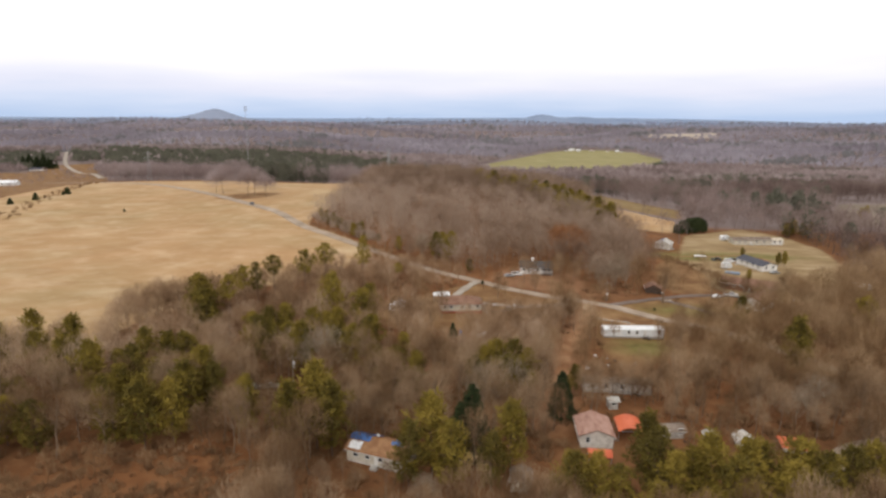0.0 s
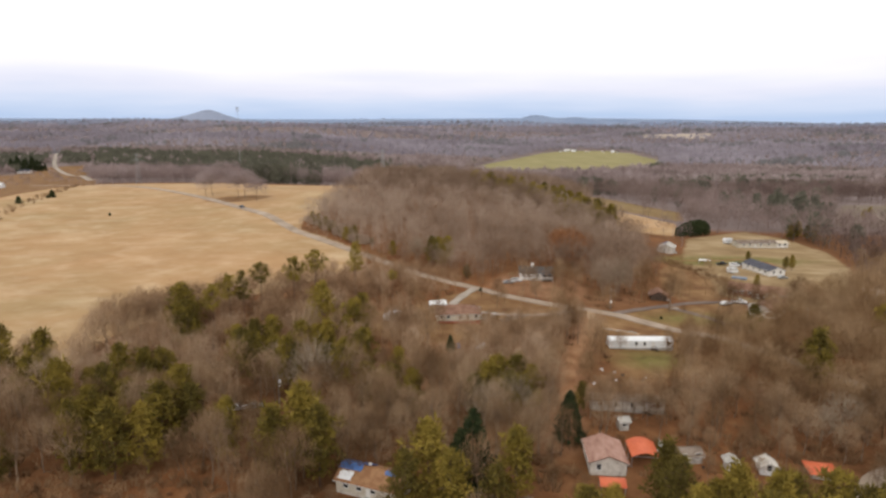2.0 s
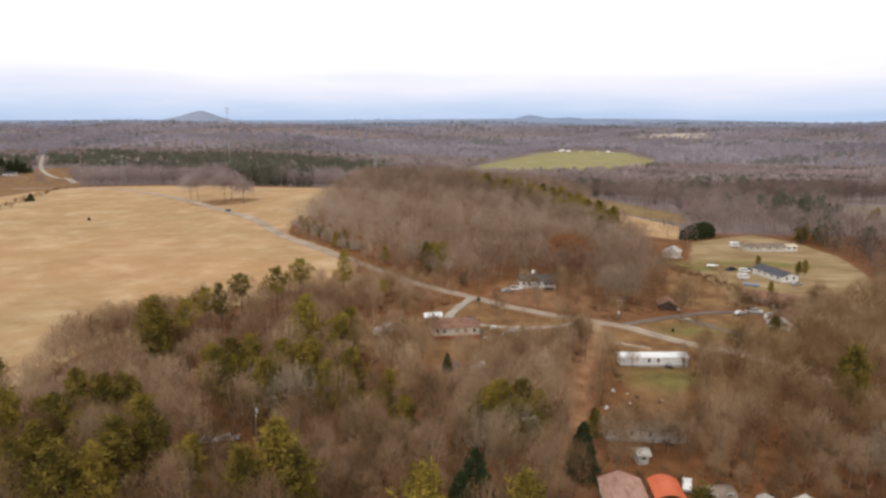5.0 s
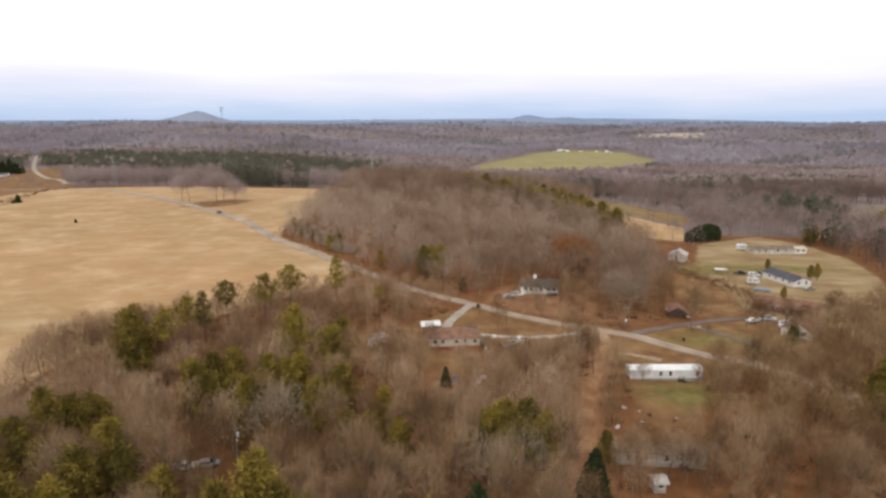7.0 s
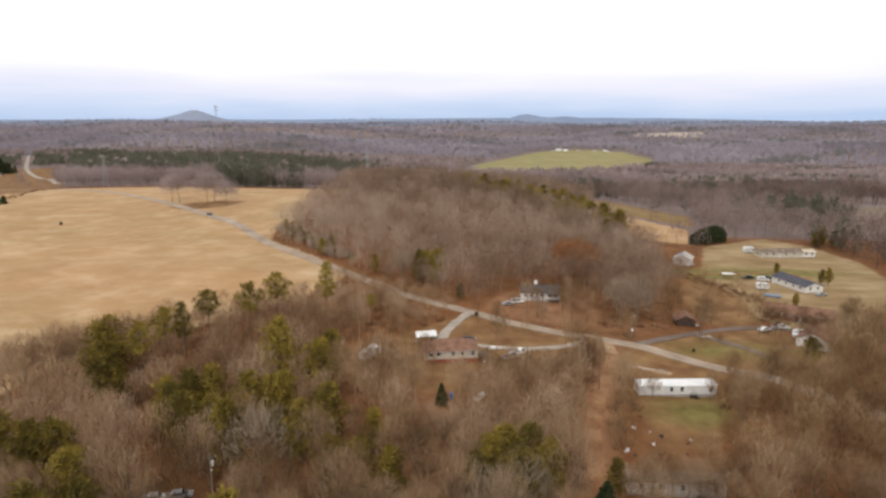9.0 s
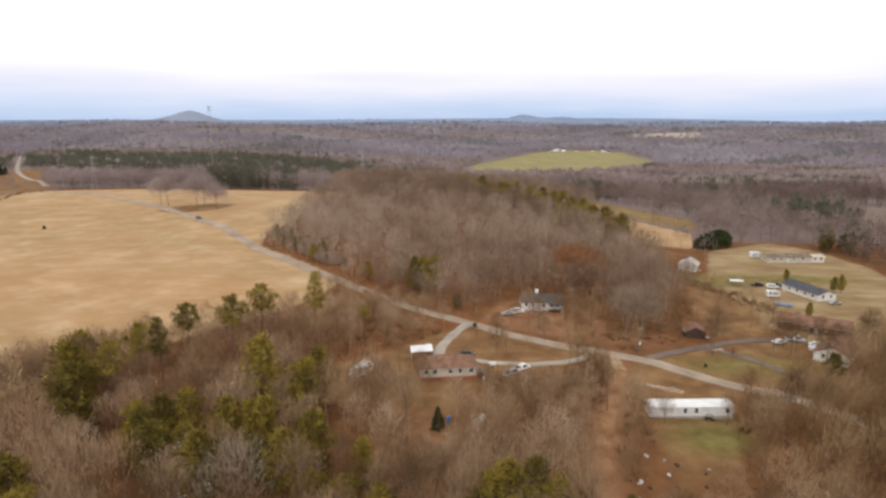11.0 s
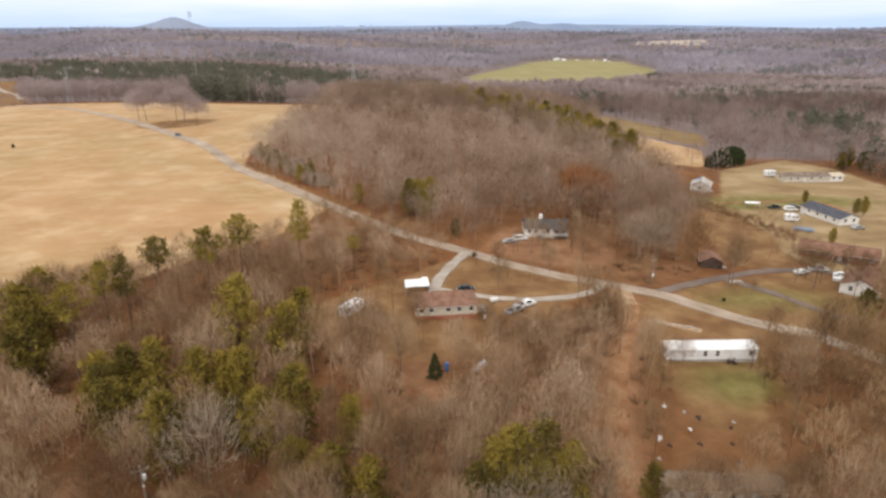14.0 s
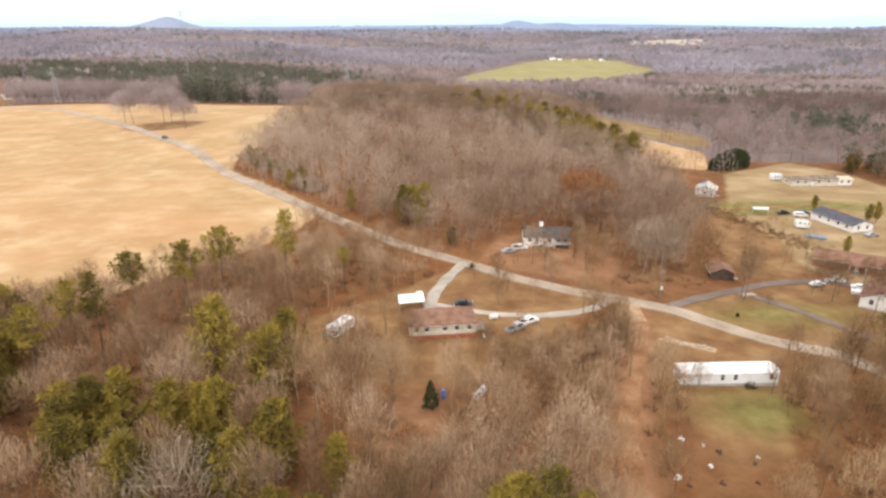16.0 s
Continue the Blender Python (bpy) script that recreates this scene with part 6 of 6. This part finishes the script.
litter_thing("leaning_boat", "pale upturned boat at the wood's edge", 9.2, 190.2, 60, turned(prism([(-0.7, 0), (0.7, 0), (0.55, 0.7), (0, 1.0), (-0.55, 0.7)], -2.0, 2.0)), TARP_WHITE, "boat")
litter_thing("grey_tarp_load", "blue-grey tarpaulin over a load on the lawn", 129.5, 287.5, -30, rounded(-3.2, -1.7, 0, 3.2, 1.7, 0.9, 0.35), TARP_GREY, "tarpaulin heap")
litter_thing("white_boat_on_drive", "white boat hull parked beside the drive", 115.0, 240.6, -25, turned(prism([(-0.9, 0.1), (0.9, 0.1), (1.0, 0.9), (-1.0, 0.9)], -2.6, 2.6)), METAL_WHITE, "boat")
litter_thing("pale_slab", "pale concrete slab beside the asphalt drive", 84.0, 240.0, 10, rounded(-2.0, -0.8, 0, 2.0, 0.8, 0.4, 0.08), GRAVEL, "slab")
litter_thing("rubble_heap", "pale rubble heap behind the mobile home", 57.5, 209.0, 0, joined(*[moved(rounded(-0.5, -0.4, 0, 0.5, 0.4, 0.45, 0.15), dx, dy, 0) for dx, dy in ((-5.4, 5.6), (-4.2, 4.6), (-3.2, 4.3), (-1.8, 3.4), (-0.6, 3.6), (0.6, 2.8), (1.9, 2.2), (3.0, 2.4), (3.8, 1.2))]), GRAVEL, "rubble")
rng = random.Random(77)
for k, (x, y) in enumerate(((38.6, 168), (40, 166.5), (46, 176.2), (48, 174.4), (45.2, 171), (45.4, 167), (54, 173.4), (51, 167.2), (43, 178), (52.6, 171.6), (37, 163), (49.6, 162), (47.2, 128.6), (52.5, 128.2), (44.8, 127.0), (60.5, 127.6))):
    s = rng.uniform(0.2, 0.4)
    pale = k % 2 == 0
    bits = [moved(box(-s * a, -s * b, 0, s * a, s * b, s * c), s * dx, s * dy, 0) for a, b, c, dx, dy in ((1.2, 0.5, 0.8, 0, 0), (0.4, 0.7, 1.3, 1.5, 0.4), (0.7, 0.3, 0.35, -0.6, 1.2), (0.25, 0.25, 1.9, 0.6, -1.0))]
    litter_thing("junk_box" if k % 2 else "junk_bundle", "pale discarded household junk lying on bare soil" if pale else "dark discarded household junk lying on bare soil", x, y, rng.uniform(0, 180), joined(*bits), (TARP_WHITE, GREY_WALL)[k // 2 % 2] if pale else DARK_BOARDS, "junk")


# ---- brush, and the skyline ----
def brush(name, label, x, y, size, mat, seed, blades=26):
    protos = []
    for s in range(3):
        r = random.Random(seed + s)
        out = Wood()
        for _ in range(blades):
            a = r.uniform(0, 6.28)
            d = math.sqrt(r.random())
            q = np.array([math.cos(a) * d * 1.1, math.sin(a) * d * 1.1, (1 - 0.5 * d * d) * r.uniform(0.7, 1.2)])
            out.sliver(q * np.array([0.45, 0.45, 0.0]), q, 0.06, r)
        protos.append(out.arrays())
    forest(name, label, protos, x, y, size, np.random.default_rng(seed), mat, "brush")


cx, cy = np.random.default_rng(4).uniform(-112, -30, 900), np.random.default_rng(5).uniform(86, 122, 900)
keep = inside(CLEARING, cx, cy)
forest("clearing_saplings", "small bare saplings in the dark brown clearing", light3, cx[keep][:70], cy[keep][:70], np.random.default_rng(6).uniform(0.2, 0.45, 70), np.random.default_rng(7), TWIG_EAST)
brush("clearing_brush", "dark brown brush in the clearing", cx[keep] + 2, cy[keep] + 1, np.random.default_rng(6).uniform(0.8, 1.8, keep.sum()), BRUSH, 360)
bx, by, rng = scatter(21, -190, 210, 86, 262, 4.6)
brush("undergrowth", "low brown undergrowth beneath the bare trees", bx, by, rng.uniform(0.9, 2.6, len(bx)), BRUSH, 300)
r = np.random.default_rng(18)
yx, yy = np.concatenate([r.uniform(18, 88, 420), r.uniform(-26, 2, 90)]), np.concatenate([r.uniform(92, 140, 420), r.uniform(90, 114, 90)])
keep = (away(NEAR_ROAD, yx, yy) > 3.4) & (away(TRACK, yx, yy) > 2.2)
for bx, by, br in ((32, 129.6, 7.4), (40.6, 131.2, 5.2), (31.4, 119.2, 4.4), (49.4, 131, 5), (57.8, 127.8, 3), (64.8, 126.8, 3.6), (74.6, 125.2, 4.2), (14, 110, 4), (-14.3, 118.9, 8), (46.2, 135.6, 3)):
    keep &= np.hypot(yx - bx, yy - by) > br
brush("yard_brush", "brown brush and weeds round the sheds", yx[keep], yy[keep], r.uniform(0.6, 2.4, keep.sum()), BRUSH, 330)
r = np.random.default_rng(8)
along = r.uniform(0, 1, 320)
lx = np.concatenate([108 + 15 * along + r.normal(0, 3.2, 320), r.uniform(84, 100, 50), r.uniform(60, 84, 40), r.uniform(-40, -14, 40), r.uniform(-60, -36, 40)])
ly = np.concatenate([322 - 46 * along + r.normal(0, 3.2, 320), r.uniform(256, 300, 50), r.uniform(258, 330, 40), r.uniform(236, 300, 40), r.uniform(222, 262, 40)])
keep = wooded(lx, ly) | (np.arange(lx.size) < 320)
brush("hedge_brush", "tangled red-brown brush at the lawn's edge", lx[keep], ly[keep], r.uniform(0.4, 1.25, keep.sum()), BRUSH, 320, 30)

t = np.random.default_rng(12).uniform(0, 1, 90)
vx, vy = -85 + 36 * t + np.random.default_rng(13).uniform(-1, 7, 90), 374 - 50 * t + np.random.default_rng(14).uniform(0, 7, 90)
brush("road_brush", "grey-brown brush along the wood beside the road", vx, vy, np.random.default_rng(15).uniform(1.5, 4.6, 90), TWIG_WOOD, 380, 46)
fx, fy = np.random.default_rng(42).uniform(-95, 95, 160), np.random.default_rng(43).uniform(-70, 84, 160)
forest("rear_woodland", "leafless brown woodland below the valley's mouth", light3, fx, fy, np.random.default_rng(44).uniform(0.6, 0.95, 160), np.random.default_rng(45), TWIG_EAST)
wx, wy, rng = np.array([-286 - 58 * t + o for t in np.linspace(0, 1, 70) for o in (0, -6)]), np.array([385 + 225 * t for t in np.linspace(0, 1, 70) for o in (0, 1)]), np.random.default_rng(31)
wx, wy = wx + rng.uniform(-4, 4, wx.size), wy + rng.uniform(-4, 4, wy.size)
brush("fence_brush", "pale brown brush along the field's far fence", wx, wy, rng.uniform(1.0, 2.4, wx.size), BRUSH, 340, 24)
gx, gy = rng.uniform(-640, -340, 240), rng.uniform(430, 1050, 240)
keep = inside(FAR_LEFT_FIELD, gx, gy) & (away(FAR_LANE, gx, gy) > 10)
forest("fence_trees", "scattered small bare trees beyond the hayfield", light3, gx[keep], gy[keep], rng.uniform(0.3, 0.75, keep.sum()), rng, TWIG_FAR_HAZED)

small_bush = Kind("field_bush", cone_tree(61, 3.4, 1.5, 36, 18), PINE_BARK, CEDAR, "small dark cedar bush along the field fence", "bush", "field bushes")
for x, y, s in ((-219.7, 410.4, 0.6), (-312.4, 460.7, 1.5), (-303.7, 486.5, 1.6), (-306, 484, 0.7), (-319, 442.6, 1.3), (12, 258, 0.45), (75.4, 227.4, 0.3)):
    place(small_bush, x, y, s)
for x, y, s in ((-712, 1034, 2.1), (-706, 1040, 2.4), (-700, 1032, 2.2), (-694, 1038, 1.8), (-688, 1034, 2.0), (-682, 1040, 2.3), (-677, 1034, 2.1), (-671, 1036, 1.7), (-665, 1034, 1.5), (-660, 1038, 1.2)):
    place(spruce_kind, x, y, s)


def skyline(name, label, x, y, high, half, mat, peaks, depth=260):
    """A far hill with rounded shoulders."""
    n, m = 64, 9
    v, f = [], []
    for j in range(m):
        for i in range(n):
            u = -1 + 2 * i / (n - 1)
            s = sum(a * math.exp(-0.5 * ((u - c) / w) ** 2) for c, w, a in peaks)
            d = -1 + 2 * j / (m - 1)
            v.append((x + u * half, y + d * depth, (s * high + 1.5 * noise.noise(Vector((i * 0.35, j, high))) * min(1, s * 3)) * (1 - d * d) + 8))
    for j in range(m - 1):
        for i in range(n - 1):
            f.append((j * n + i, j * n + i + 1, (j + 1) * n + i + 1, (j + 1) * n + i))
    ob = new(name, mesh_of(name, (v, f), mat))
    return tagged(ob, label, "hill", kind="structure")


skyline("backdrop_hill", "hazy blue-grey wooded hill on the horizon", -1690, 4500, 108, 900, HILL_HAZE_BLUE, ((0.0, 0.06, 0.2), (0.0, 0.165, 0.44), (-0.12, 0.42, 0.36)))
skyline("backdrop_hill_pair", "twin hills on the horizon, faint blue with haze", 660, 4560, 98, 1400, HILL_HAZE_FAINT, ((-0.06, 0.06, 0.36), (0.15, 0.07, 0.22), (0.05, 0.35, 0.46)))
skyline("backdrop_ridge", "level ridge along the horizon, faint blue with haze", -300, 4640, 66, 3400, HILL_HAZE_FAINT, ((-0.5, 0.25, 0.55), (0.1, 0.3, 0.6), (0.6, 0.3, 0.6), (-0.95, 0.2, 0.5)), 180)
